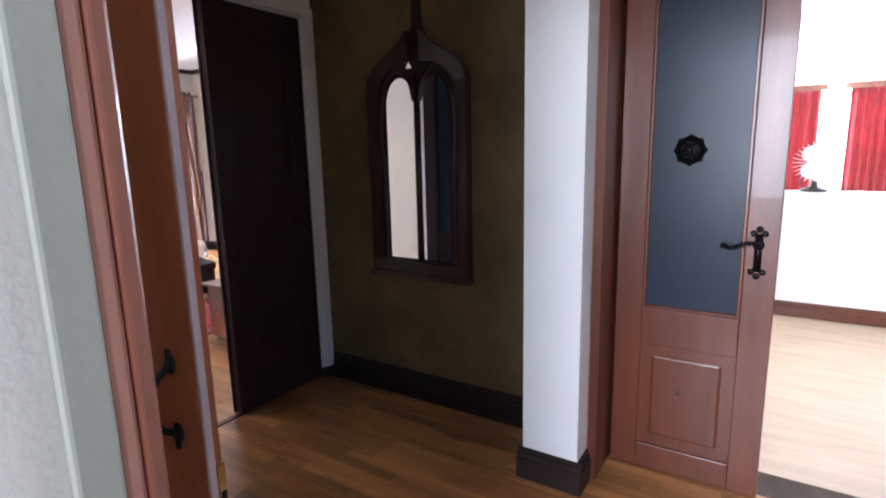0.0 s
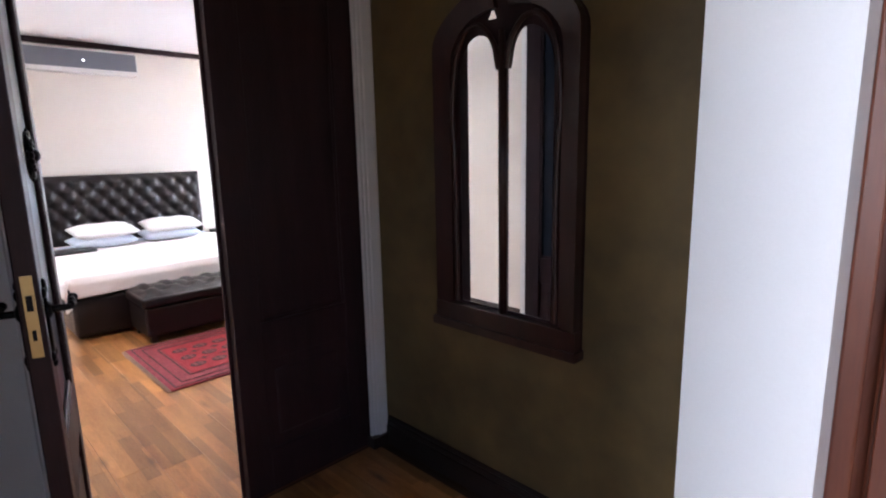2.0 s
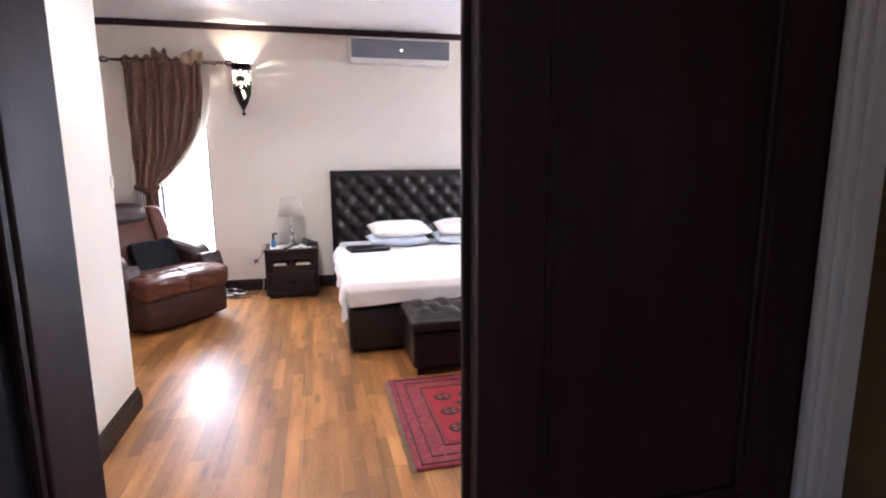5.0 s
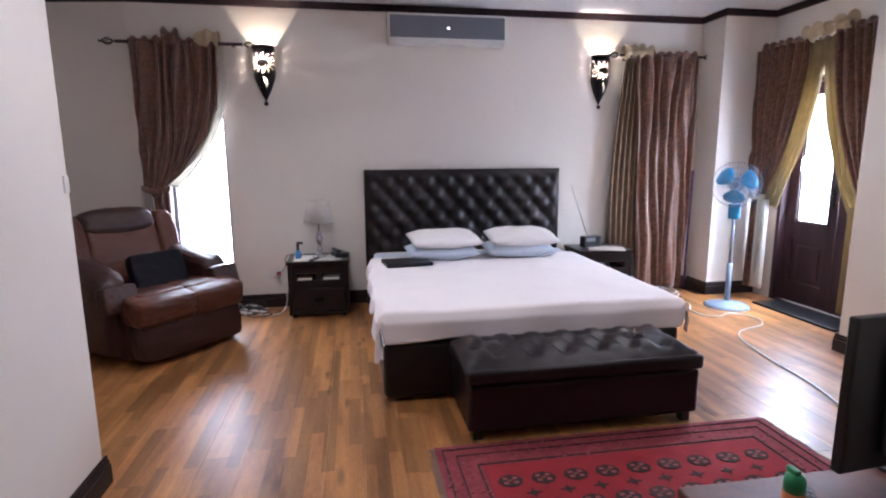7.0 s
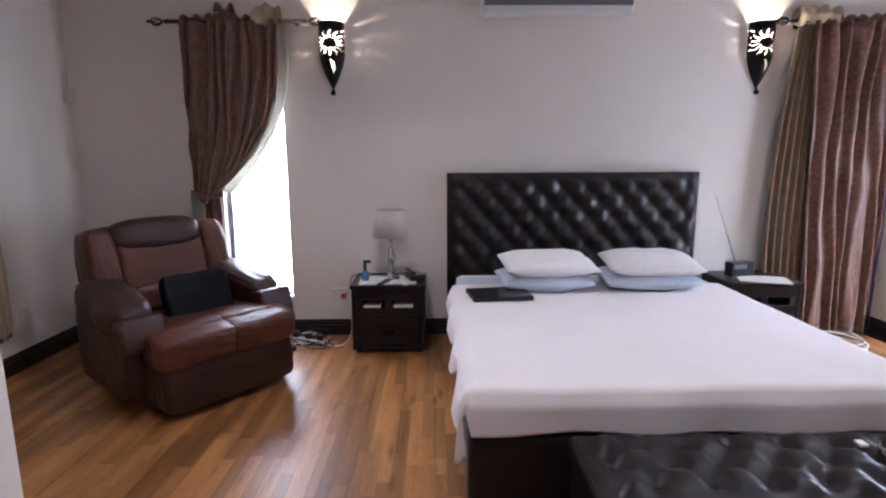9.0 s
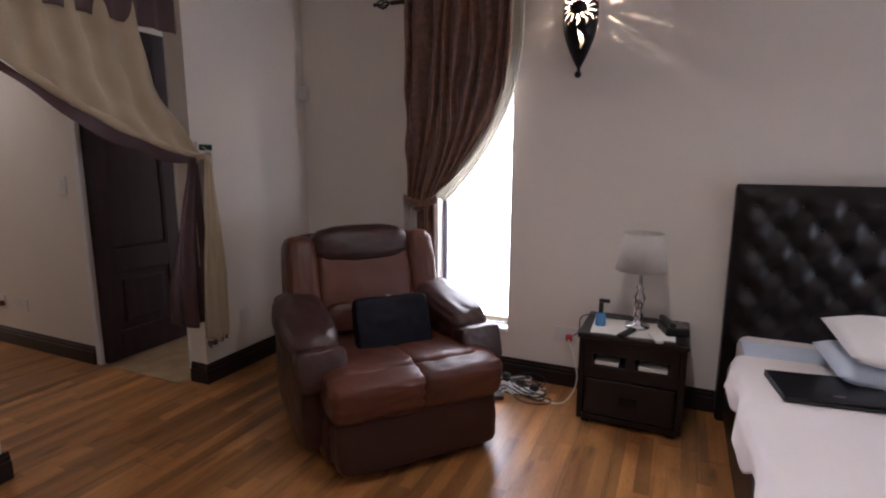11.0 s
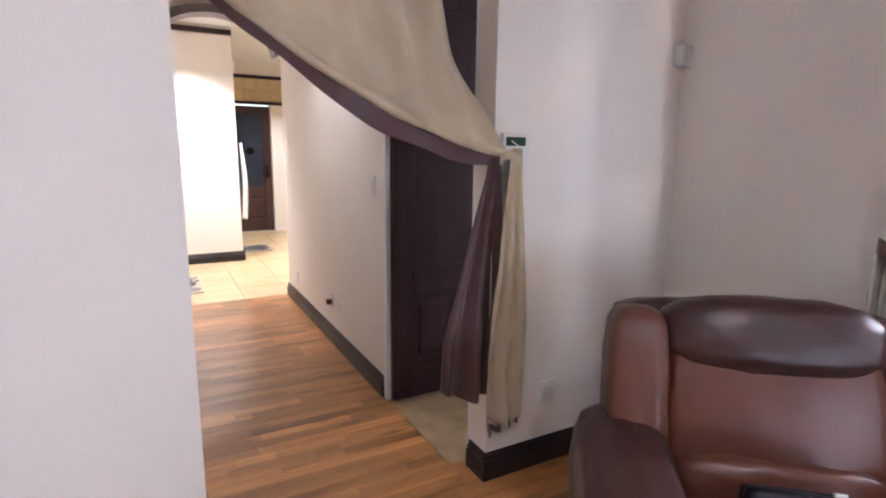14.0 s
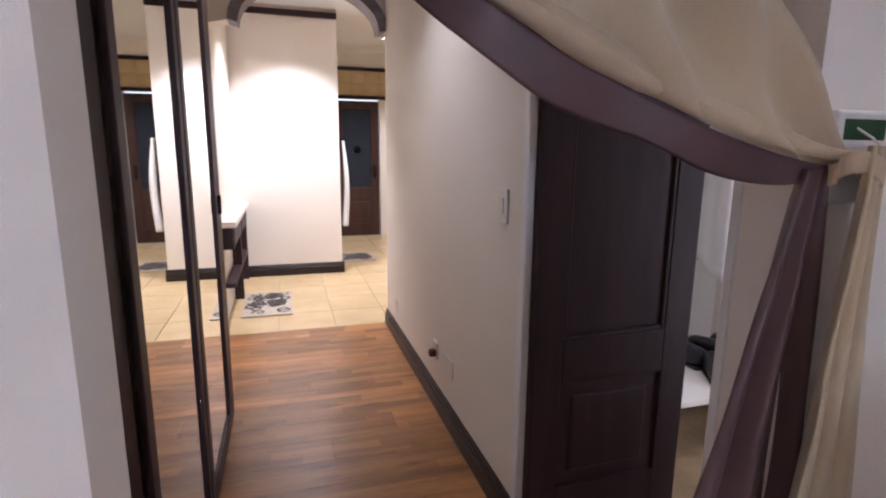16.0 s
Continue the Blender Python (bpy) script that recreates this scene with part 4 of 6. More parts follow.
lathe("body", [(0.026, 0), (0.028, 0.01), (0.028, 0.06), (0.012, 0.075)], material("blue_bottle", (0.10, 0.28, 0.55), 0.25, bump=0), ob)
boxes("pump", [(-0.012, -0.012, 0.07, 0.012, 0.012, 0.13), (-0.01, -0.012, 0.13, 0.01, 0.045, 0.15)], BLACKPL, ob, bevel=0.003)
ob = empty("remote_control", pose(-7.45, 1.22, 0.5245, 0, 0, 70), "slim dark remote control", "remote")
boxes("body", [(-0.02, -0.08, 0, 0.02, 0.08, 0.016)], BLACKPL, ob, bevel=0.006)
ob = empty("remote_control", pose(-7.43, 1.36, 0.5245, 0, 0, 110), "slim white remote control", "remote")
boxes("body", [(-0.018, -0.075, 0, 0.018, 0.075, 0.016)], PLASTIC, ob, bevel=0.006)
ob = empty("radio", pose(-7.62, 3.92, 0.5245, 0, 0, 12), "small black radio with a raised aerial", "radio")
boxes("body", [(-0.04, -0.10, 0, 0.04, 0.10, 0.11)], BLACKPL, ob, bevel=0.008)
boxes("dial", [(0.041, -0.08, 0.06, 0.043, 0.03, 0.095)], GREYPL, ob)
tubes("aerial", [((-0.03, -0.02, 0.11), (-0.08, -0.20, 0.62), 0.004, 0.0025)], CHROME, ob, 8)
tagged(boxes("paper", [(-0.12, -0.17, 0, 0.12, 0.17, 0.006)], PAPER, bevel=0.001, m=pose(-7.49, 4.03, 0.5205, 0, 0, -20)), "loose white papers on the bedside table", "paper")


def sheet_metal_sun(parent, m):
    """A half-round tapering shell with a sun cut through it."""
    nu, nv = 72, 90

    def inside(px, pz):
        # px: arc width from -1 to 1, pz: metres below the rim
        dx, dz = px * 0.105, pz - 0.155
        r, a = math.hypot(dx, dz), math.atan2(dz, dx)
        if 0.036 < r < 0.090 - 0.02 * (abs(dx) > 0.075):
            k = (a / (2 * math.pi) * 14 + 0.12 * math.sin(r * 120)) % 1
            return abs(k - 0.5) < 0.25 * (1 - (r - 0.036) / 0.062)
        if 0.60 < abs(px) < 0.82:
            # narrow slots on both flanks, fanned out
            return any(abs(pz - z - slant * (abs(px) - 0.6)) < 0.0045 for z, slant in ((0.075, -0.06), (0.115, 0.0), (0.150, 0.05), (0.185, 0.10)))
        if 0.27 < pz < 0.37:
            return abs(dx - 0.022 * math.sin((pz - 0.27) * 25)) < 0.011 * math.sin((pz - 0.27) / 0.10 * math.pi)
        return False

    bm = bmesh.new()
    g = []
    for i in range(nu + 1):
        row = []
        for j in range(nv + 1):
            v = j / nv
            taper = 1 if v < 0.45 else max(0.10, 1 - ((v - 0.45) / 0.55) ** 1.6)
            r = 0.098 * taper
            a = math.pi * (i / nu)
            row.append(bm.verts.new((r * math.sin(a) * 0.95, -r * math.cos(a), -0.48 * v)))
        g.append(row)
    for i in range(nu):
        for j in range(nv):
            if not inside((i + 0.5) / nu * 2 - 1, (j + 0.5) / nv * 0.48):
                bm.faces.new((g[i][j], g[i + 1][j], g[i + 1][j + 1], g[i][j + 1]))
    ob = solid("shell", bm, IRON, parent, m, smooth=True)
    s = ob.modifiers.new("thickness", "SOLIDIFY")
    s.thickness = 0.003


def sconce(m):
    ob = empty("wall_sconce", m, "dark pierced-metal wall sconce with a sun cut-out, lit", "wall lamp", "sconces beside the bed")
    sheet_metal_sun(ob, pose(0, 0, 0))
    bm = bmesh.new()
    add_ball(bm, (0.012, 0, -0.50), 0.02)
    solid("finial", bm, IRON, ob, smooth=True)
    lathe("bulb", [(0.006, -0.34), (0.020, -0.30), (0.024, -0.22), (0.018, -0.14), (0.004, -0.11)], BULB, ob, pose(0.045, 0, 0), 14)
    return ob


for sy in (0.83, 4.05):
    sconce(pose(BEDX + 0.002, sy, 2.41))

ob = empty("air_conditioner", pose(BEDX, 2.485, 2.445), "white wall air conditioner with a grey front", "air conditioner")
boxes("body", [(0, -0.545, 0, 0.17, 0.545, 0.26)], PLASTIC, ob, bevel=0.018, segments=3)
boxes("front", [(0.172, -0.53, 0.045, 0.180, 0.53, 0.235)], GREYPL, ob, bevel=0.003)
boxes("flap", [(0.12, -0.50, -0.004, 0.172, 0.50, 0.03)], PLASTIC, ob, bevel=0.004)
lathe("lamp", [(0.011, 0), (0.011, 0.003)], LEDGLOW, ob, pose(0.181, 0.0, 0.13, 0, 90, 0), 12)


# ---- curtains at the bed wall ----
def rod(m, length, group=""):
    ob = empty("curtain_rod", m, "dark wrought curtain rod with cage finials", "curtain rod", "curtain rods")
    runs = [((0, 0, 0), (0, length, 0), 0.014)]
    tubes("pole", runs, MAHOG, ob)
    for y, s in ((0, -1), (length, 1)):
        bm = bmesh.new()
        for k in range(6):
            a = k * math.pi / 3
            pts = [(0.030 * math.sin(t * math.pi) * math.cos(a + t), y + s * (0.01 + 0.10 * t), 0.030 * math.sin(t * math.pi) * math.sin(a + t)) for t in (0, .25, .5, .75, 1)]
            for p, q in zip(pts, pts[1:]):
                add_tube(bm, p, q, 0.004, seg=6)
        add_ball(bm, (0, y + s * 0.12, 0), 0.012)
        solid("finial", bm, IRON, ob, smooth=True)
    each("bracket", [(-0.08, 0.08, -0.012, 0.0, 0.10, 0.012), (-0.08, length - 0.10, -0.012, 0.0, length - 0.08, 0.012), (-0.082, 0.07, -0.04, -0.075, 0.11, 0.04)], IRON, ob)
    return ob


def swept(name, m, width, z_top, z_tie, x_tie, tie_w, z_end, mat, label, folds=8, lean=1.6, depth=0.03, sag=0.0, parent=None, end_w=None):
    """A curtain in local y (width) and z, gathered to a tie at x_tie and falling to z_end below it."""
    end_w = end_w or tie_w * 1.5
    share = 0.70

    def fn(u, v):
        if v < share:
            k = v / share
            e = k ** lean
            y = (u * width) * (1 - e) + (x_tie + (u - 0.5) * tie_w) * e
            z = z_top + (z_tie - z_top) * k - sag * math.sin(k * math.pi) * u - (1 - e) * 0.0
            amp = depth * (1 - 0.55 * e)
        else:
            k = (v - share) / (1 - share)
            y = x_tie + (u - 0.5) * (tie_w + (end_w - tie_w) * k)
            z = z_tie + (z_end - z_tie) * k
            amp = depth * (0.45 + 0.4 * k)
        return (amp * math.sin(u * folds * 2 * math.pi + 0.6 * math.sin(v * 5)) + 0.012 * noise.noise((u * 6, v * 5, width)), y, z)
    return surface(name, fn, folds * 10, 44, mat, parent, 0.004, m)


def frill(parent, m, length, mat, seed, bunch=1.0):
    """A ruffled heading of gathered cloth round the rod."""
    def fn(u, v):
        a = v * 2 * math.pi
        y = u * length
        r = 0.034 * bunch + 0.026 * bunch * noise.noise((u * length * 16, v * 3, seed)) + 0.012 * math.sin(u * length * 70)
        return (r * math.cos(a), y, 0.01 + r * 1.15 * math.sin(a))
    surface("heading", fn, max(16, int(length * 60)), 12, mat, parent, 0, m)


# left window: curtain swept to its hinge side over cream voile
rod(pose(-7.77, -0.36, 2.405), 1.03)
ob = empty("curtain", pose(-7.77, -0.24, 0), "brown velvet damask curtain tied back over voile", "curtain", "bedroom curtains")


def left_drape(u, v):
    """Main cloth: wide at the rod, swept to the tie near the floor-side edge."""
    wt, zt = 0.70, 1.17
    k = v
    drop = 2.40 - (2.40 - zt) * k
    e = max(0, (k - 0.15) / 0.85) ** 2.3
    y = u * wt * (1 - e) + (0.0 + 0.30 * u) * e
    z = drop + 0.10 * u * u * e
    z -= 0.10 * math.exp(-((u - 0.40) / 0.3) ** 2) * e
    return (0.024 * (1 - 0.5 * e) * math.sin(u * 8 * 2 * math.pi + math.sin(v * 4) * 1.2 + 4.5 * noise.noise((u * 5, v * 2.5, 0))) + 0.012 * noise.noise((u * 9, v * 7, 4)) + 0.03 + 0.05 * e * math.sin(u * math.pi), y, z)


surface("drape", left_drape, 90, 40, DAMASK, ob, 0.005)
surface("voile", lambda u, v: (0.012 + 0.012 * math.sin(u * 30) + 0.03 * v, 0.70 + 0.06 * u - 0.50 * max(0, (v - 0.12) / 0.88) ** 2.2 + 0.03 * u * v, 2.38 - (1.19 + 0.03 * u) * v), 18, 40, PALEVOILE, ob, 0.003)
surface("tail", lambda u, v: (0.015 + 0.02 * math.sin(u * 20), 0.00 + 0.20 * u + 0.03 * (u - 0.5) * v, 1.16 - 1.0 * v), 40, 16, DAMASK, ob, 0.004)
surface("voile", lambda u, v: (0.045 + 0.012 * math.sin(u * 22), -0.02 + 0.10 * u + 0.01 * v, 1.14 - 0.98 * v), 22, 16, PALEVOILE, ob, 0.003)
surface("tieback", lambda u, v: (0.055 + 0.045 * math.sin(u * math.pi), -0.01 + 0.24 * u, 1.17 - 0.03 * math.sin(u * 3) + 0.05 * (v - 0.5)), 16, 4, DAMASK, ob, 0.006)
frill(ob, pose(0, 0.0, 2.41), 0.70, DAMASK, 1.0, 0.7)
frill(ob, pose(0.01, 0.52, 2.43), 0.20, LINEN, 2.0, 1.5)
frill(ob, pose(0.01, 0.26, 2.44), 0.12, DAMASK, 3.0, 1.4)

# right of the bed: curtain hanging closed with gold voile beside it
rod(pose(-7.77, 4.22, 2.405), 0.90)
ob = empty("curtain", pose(-7.77, 4.28, 0), "brown velvet damask curtain hanging straight beside gold voile", "curtain", "bedroom curtains")
surface("drape", lambda u, v: (0.035 + 0.026 * math.sin(u * 6 * 2 * math.pi + 1.2 * math.sin(v * 4) + 5 * noise.noise((u * 4, v * 2.5, 5))) + 0.020 * noise.noise((u * 9, v * 7, 2)) + 0.05 * v, 0.10 + 0.68 * u + 0.09 * (1 - u) * v - 0.06 * u * v, 2.40 - 2.36 * v), 80, 40, DAMASK, ob, 0.005)
surface("voile", lambda u, v: (0.012 + 0.018 * math.sin(u * 5 * 2 * math.pi) + 0.02 * v, 0.0 + 0.18 * u - 0.12 * (1 - u) * math.sin(v * 2.4), 2.38 - 2.20 * v), 44, 30, BRONZEVOILE, ob, 0.003)
frill(ob, pose(0, 0.0, 2.41), 0.78, DAMASK, 4.0, 0.7)
frill(ob, pose(0.01, -0.03, 2.43), 0.30, LINEN, 5.0, 1.4)

# garden doors: pair of swept curtains
ob = rod(pose(-7.74, 5.60, 2.42, 0, 0, -90), 1.78)


def swept_pair(side, x_tie, label):
    """Cloth from the rod's middle swept to the tie at x_tie; side -1 or 1."""
    g = empty("curtain", pose(0, 5.59, 0), label, "curtain", "bedroom curtains")
    mid, end = -6.78, (-7.66 if side < 0 else -5.98)

    def cloth(u, v):
        k = v
        e = k ** 2.0
        x = (end + (mid - end) * 0.84 * u) * (1 - e) + (x_tie + side * (0.10 - 0.18 * u)) * e
        z = 2.42 - (2.42 - 1.02) * k
        return (x, -0.035 + 0.035 * (1 - 0.4 * e) * math.sin(u * 8 * 2 * math.pi + 1.2 * math.sin(v * 4) + 2.5 * noise.noise((u * 5, v * 2, 9))), z)

    def voile(u, v):
        e = v ** 1.9
        x = (mid + side * (-0.01 + 0.27 * (1 - u))) * (1 - e) + (x_tie - side * (0.02 + 0.20 * u)) * e
        return (x, -0.015 + 0.014 * math.sin(u * 26 + 3 * noise.noise((u * 4, v * 3, side))), 2.40 - (2.40 - 0.98 + 0.06 * u) * v)
    surface("drape", cloth, 80, 36, DAMASK, g, 0.005)
    surface("voile", voile, 24, 36, GOLDLACE, g, 0.003)
    surface("tail", lambda u, v: (x_tie - 0.09 + 0.20 * u + 0.05 * (u - 0.5) * v, -0.03 + 0.025 * math.sin(u * 24), 1.02 - 0.92 * v), 48, 14, DAMASK, g, 0.004)
    surface("voile", lambda u, v: (x_tie - side * 0.10 + 0.14 * (u - 0.5), -0.065 + 0.018 * math.sin(u * 20), 1.0 - 0.88 * v), 30, 14, PALEVOILE if side < 0 else GOLDLACE, g, 0.003)
    surface("tieback", lambda u, v: (x_tie - 0.12 + 0.24 * u, -0.05 - 0.04 * math.sin(u * math.pi), 1.02 + 0.05 * (v - 0.5)), 14, 4, LINEN, g, 0.006)
    frill(g, Matrix.Translation((end if side < 0 else mid + 0.1, 0, 2.43)) @ pose(0, 0, 0, 0, 0, -90), 0.78, DAMASK, 6.0 + side, 0.9)
    frill(g, Matrix.Translation((mid - 0.22 if side < 0 else mid + 0.02, -0.01, 2.47)) @ pose(0, 0, 0, 0, 0, -90), 0.22, LINEN, 8.0 + side, 1.5)


swept_pair(-1, -7.36, "brown damask curtain tied back with cream voile")
swept_pair(1, -6.17, "brown damask curtain tied back with gold voile")

# garden doors
for x, flip in ((-7.22, 0), (-6.12, 1)):
    m = pose(x, 5.80, 0.01) if not flip else pose(x, 5.80, 0.01, 0, 0, 180)
    g = panel_door("garden_door", 0.545, 2.06, m, MAHOG, "dark timber garden door with a clear pane, shut", pane_mat=GLASS, stile=0.09)
    for c in g.children:
        if c.name.startswith("pane") and not c.name.startswith("panel"):
            c.visible_shadow = False
    if not flip:
        lever(g, 0.50, -0.022, 1.06, -1, -1)
setting(boxes("door_frame", [(-7.26, 5.695, 0, -7.22, 5.86, 2.12), (-6.12, 5.695, 0, -6.08, 5.86, 2.12), (-7.22, 5.695, 2.075, -6.12, 5.86, 2.12)], MAHOG, bevel=0.005), "dark timber frame of the garden doors", "door frame")
tagged(boxes("doormat", [(-7.1, 5.38, 0.004, -6.2, 5.68, 0.022)], BLACKPL, bevel=0.006), "black rubber doormat at the garden doors", "doormat")

# narrow window
ob = setting(new("window_1"), "narrow white-framed window, overexposed by daylight", "window")
boxes("frame", [(BEDX - 0.12, -0.06, 0.30, BEDX - 0.08, -0.03, 1.95), (BEDX - 0.12, 0.42, 0.30, BEDX - 0.08, 0.45, 1.95), (BEDX - 0.12, -0.03, 0.30, BEDX - 0.08, 0.42, 0.33), (BEDX - 0.12, -0.03, 1.92, BEDX - 0.08, 0.42, 1.95), (BEDX - 0.11, -0.005, 0.33, BEDX - 0.09, 0.008, 1.92)], GREYPL, ob, bevel=0.004)
p = boxes("pane", [(BEDX - 0.103, -0.03, 0.33, BEDX - 0.098, 0.42, 1.92)], GLASS, ob)
p.visible_shadow = False
boxes("sill", [(BEDX - 0.08, -0.055, 0.301, BEDX + 0.02, 0.445, 0.325)], WHITE, ob, bevel=0.005)


# ---- standing fan ----
def standing_fan(m):
    ob = empty("standing_fan", m, "blue-bladed pedestal fan with a wire guard", "fan")
    lathe("base", [(0.20, 0), (0.20, 0.012), (0.16, 0.03), (0.05, 0.045), (0.035, 0.06)], FANPOLE, ob)
    tubes("pole", [((0, 0, 0.05), (0, 0, 0.42), 0.024), ((0, 0, 0.42), (0, 0, 0.86), 0.014)], FANPOLE, ob)
    boxes("controls", [(-0.035, -0.05, 0.84, 0.03, 0.05, 0.98)], BLUEPL, ob, bevel=0.012)
    h = 1.16
    bm = bmesh.new()
    add_tube(bm, (0, 0, 0.96), (-0.02, 0, h), 0.02)
    add_tube(bm, (-0.13, 0, h), (-0.01, 0, h), 0.055, 0.07, 18)
    solid("motor", bm, FANPOLE, ob, bevel=0.008)
    bm = bmesh.new()
    for k in range(3):
        a0 = k * 2 * math.pi / 3 + 0.4
        grid = []
        for i in range(7):
            r = 0.035 + 0.135 * i / 6
            half = 0.30 + 0.42 * math.sin(i / 6 * 2.6)
            grid.append([bm.verts.new((0.05 + 0.03 * (j / 6 - 0.5), r * math.cos(a0 + half * (j / 3 - 1)), h + r * math.sin(a0 + half * (j / 3 - 1)))) for j in range(7)])
        for i in range(6):
            for j in range(6):
                bm.faces.new((grid[i][j], grid[i + 1][j], grid[i + 1][j + 1], grid[i][j + 1]))
    b = solid("blades", bm, BLUEPL, ob, smooth=True)
    s = b.modifiers.new("thickness", "SOLIDIFY")
    s.thickness = 0.003
    bm = bmesh.new()
    n = 48
    for k in range(n):
        a = k * 2 * math.pi / n
        c, sn = math.cos(a), math.sin(a)
        pts = [(0.105, 0.03 * c, h + 0.03 * sn), (0.10, 0.12 * c, h + 0.12 * sn), (0.05, 0.205 * c, h + 0.205 * sn), (0.0, 0.19 * c, h + 0.19 * sn), (-0.03, 0.07 * c, h + 0.07 * sn)]
        for p, q in zip(pts, pts[1:]):
            add_tube(bm, p, q, 0.0020, seg=4)
    for r, x in ((0.205, 0.05), (0.15, 0.09)):
        for k in range(40):
            a, b2 = k * 2 * math.pi / 40, (k + 1) * 2 * math.pi / 40
            add_tube(bm, (x, r * math.cos(a), h + r * math.sin(a)), (x, r * math.cos(b2), h + r * math.sin(b2)), 0.003, seg=5)
    add_tube(bm, (0.10, 0, h), (0.112, 0, h), 0.035, 0.03, 20)
    solid("guard", bm, FANPOLE, ob)


standing_fan(pose(-7.06, 5.07, 0, 0, 0, -42))
ob = empty("broomstick", pose(-7.80, 5.05, 0), "thin purple broom handle leaning in the corner", "broom")
tubes("handle", [((0.06, 0.02, 0.0), (0.03, 0.055, 1.27), 0.012)], PURPLE, ob)


# ---- reclining armchair ----
def cushion(name, size, m, mat, parent, puff=0.25, power=3.0, crease=0.0, seed=0.0, n=20):
    """A padded block: a rounded box with soft creases, centred on its own origin."""
    bm = bmesh.new()
    bmesh.ops.create_cube(bm, size=2.0)
    bmesh.ops.subdivide_edges(bm, edges=bm.edges, cuts=n - 1, use_grid_fill=True)
    for v in bm.verts:
        c = v.co
        r = (abs(c.x) ** power + abs(c.y) ** power + abs(c.z) ** power) ** (1 / power)
        d = c / r
        c2 = c.lerp(d, puff)
        w = crease * (noise.noise((c.x * 3 + seed, c.y * 3, c.z * 3)) + 0.18 * noise.noise((c.x * 8 + seed, c.y * 8, c.z * 8)))
        v.co = Vector((c2.x * size[0] / 2, c2.y * size[1] / 2, c2.z * size[2] / 2)) + c.normalized() * w
    return solid(name, bm, mat, parent, m, smooth=True)


def armchair(m):
    """Local x points to the chair's front, y to its own left."""
    ob = empty("reclining_armchair", m, "worn chestnut leather recliner with padded arms", "armchair")
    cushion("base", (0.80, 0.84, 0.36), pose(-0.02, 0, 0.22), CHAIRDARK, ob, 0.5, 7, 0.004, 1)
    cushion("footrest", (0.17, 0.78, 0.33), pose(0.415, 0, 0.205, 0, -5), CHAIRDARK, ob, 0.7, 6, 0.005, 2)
    for s in (-0.165, 0.165):
        cushion("seat", (0.66, 0.37, 0.17), pose(0.10, s, 0.425, 0, -5), CHAIRHIDE, ob, 0.7, 5, 0.007, 3 + s)
    for s in (-0.195, 0.195):
        cushion("front_pad", (0.25, 0.435, 0.20), pose(0.395, s, 0.415, 0, 8), CHAIRHIDE, ob, 0.75, 5, 0.007, 5 + s)
    for s in (-1, 1):
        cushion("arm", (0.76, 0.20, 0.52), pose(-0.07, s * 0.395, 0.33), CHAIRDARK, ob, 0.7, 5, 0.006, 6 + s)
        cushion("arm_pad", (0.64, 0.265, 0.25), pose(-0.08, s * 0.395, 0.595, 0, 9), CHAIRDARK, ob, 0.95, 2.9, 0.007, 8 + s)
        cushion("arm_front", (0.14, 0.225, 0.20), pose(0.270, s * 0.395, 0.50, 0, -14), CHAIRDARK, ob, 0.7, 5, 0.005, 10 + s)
    cushion("back", (0.20, 0.56, 0.58), pose(-0.33, 0, 0.70, 0, -16), CHAIRHIDE, ob, 0.7, 4, 0.006, 12)
    cushion("lumbar", (0.20, 0.54, 0.20), pose(-0.255, 0, 0.565, 0, -12), CHAIRHIDE, ob, 0.85, 3.4, 0.006, 13)
    for s in (-1, 1):
        cushion("wing", (0.27, 0.17, 0.68), pose(-0.355, s * 0.345, 0.70, 0, -16), CHAIRHIDE, ob, 0.8, 4, 0.004, 14 + s)
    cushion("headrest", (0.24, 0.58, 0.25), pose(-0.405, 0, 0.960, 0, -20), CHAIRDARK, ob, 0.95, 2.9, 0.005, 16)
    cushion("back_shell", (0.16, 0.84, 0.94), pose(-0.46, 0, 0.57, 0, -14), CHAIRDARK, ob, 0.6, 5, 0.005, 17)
    return ob


armchair(pose(-6.985, 0.02, 0, 0, 0, 50)).scale = (1.06, 1.04, 0.955)
ob = cushion("scatter_cushion", (0.10, 0.40, 0.31), pose(-6.95, 0.09, 0.565, 0, -26, 46), BLACKHIDE, None, 0.45, 6, 0.006, 21)
tagged(ob, "square black leather cushion on the armchair", "cushion")
boxes("tag", [(0.0, -0.012, 0.150, 0.012, 0.012, 0.162)], PLASTIC, ob)


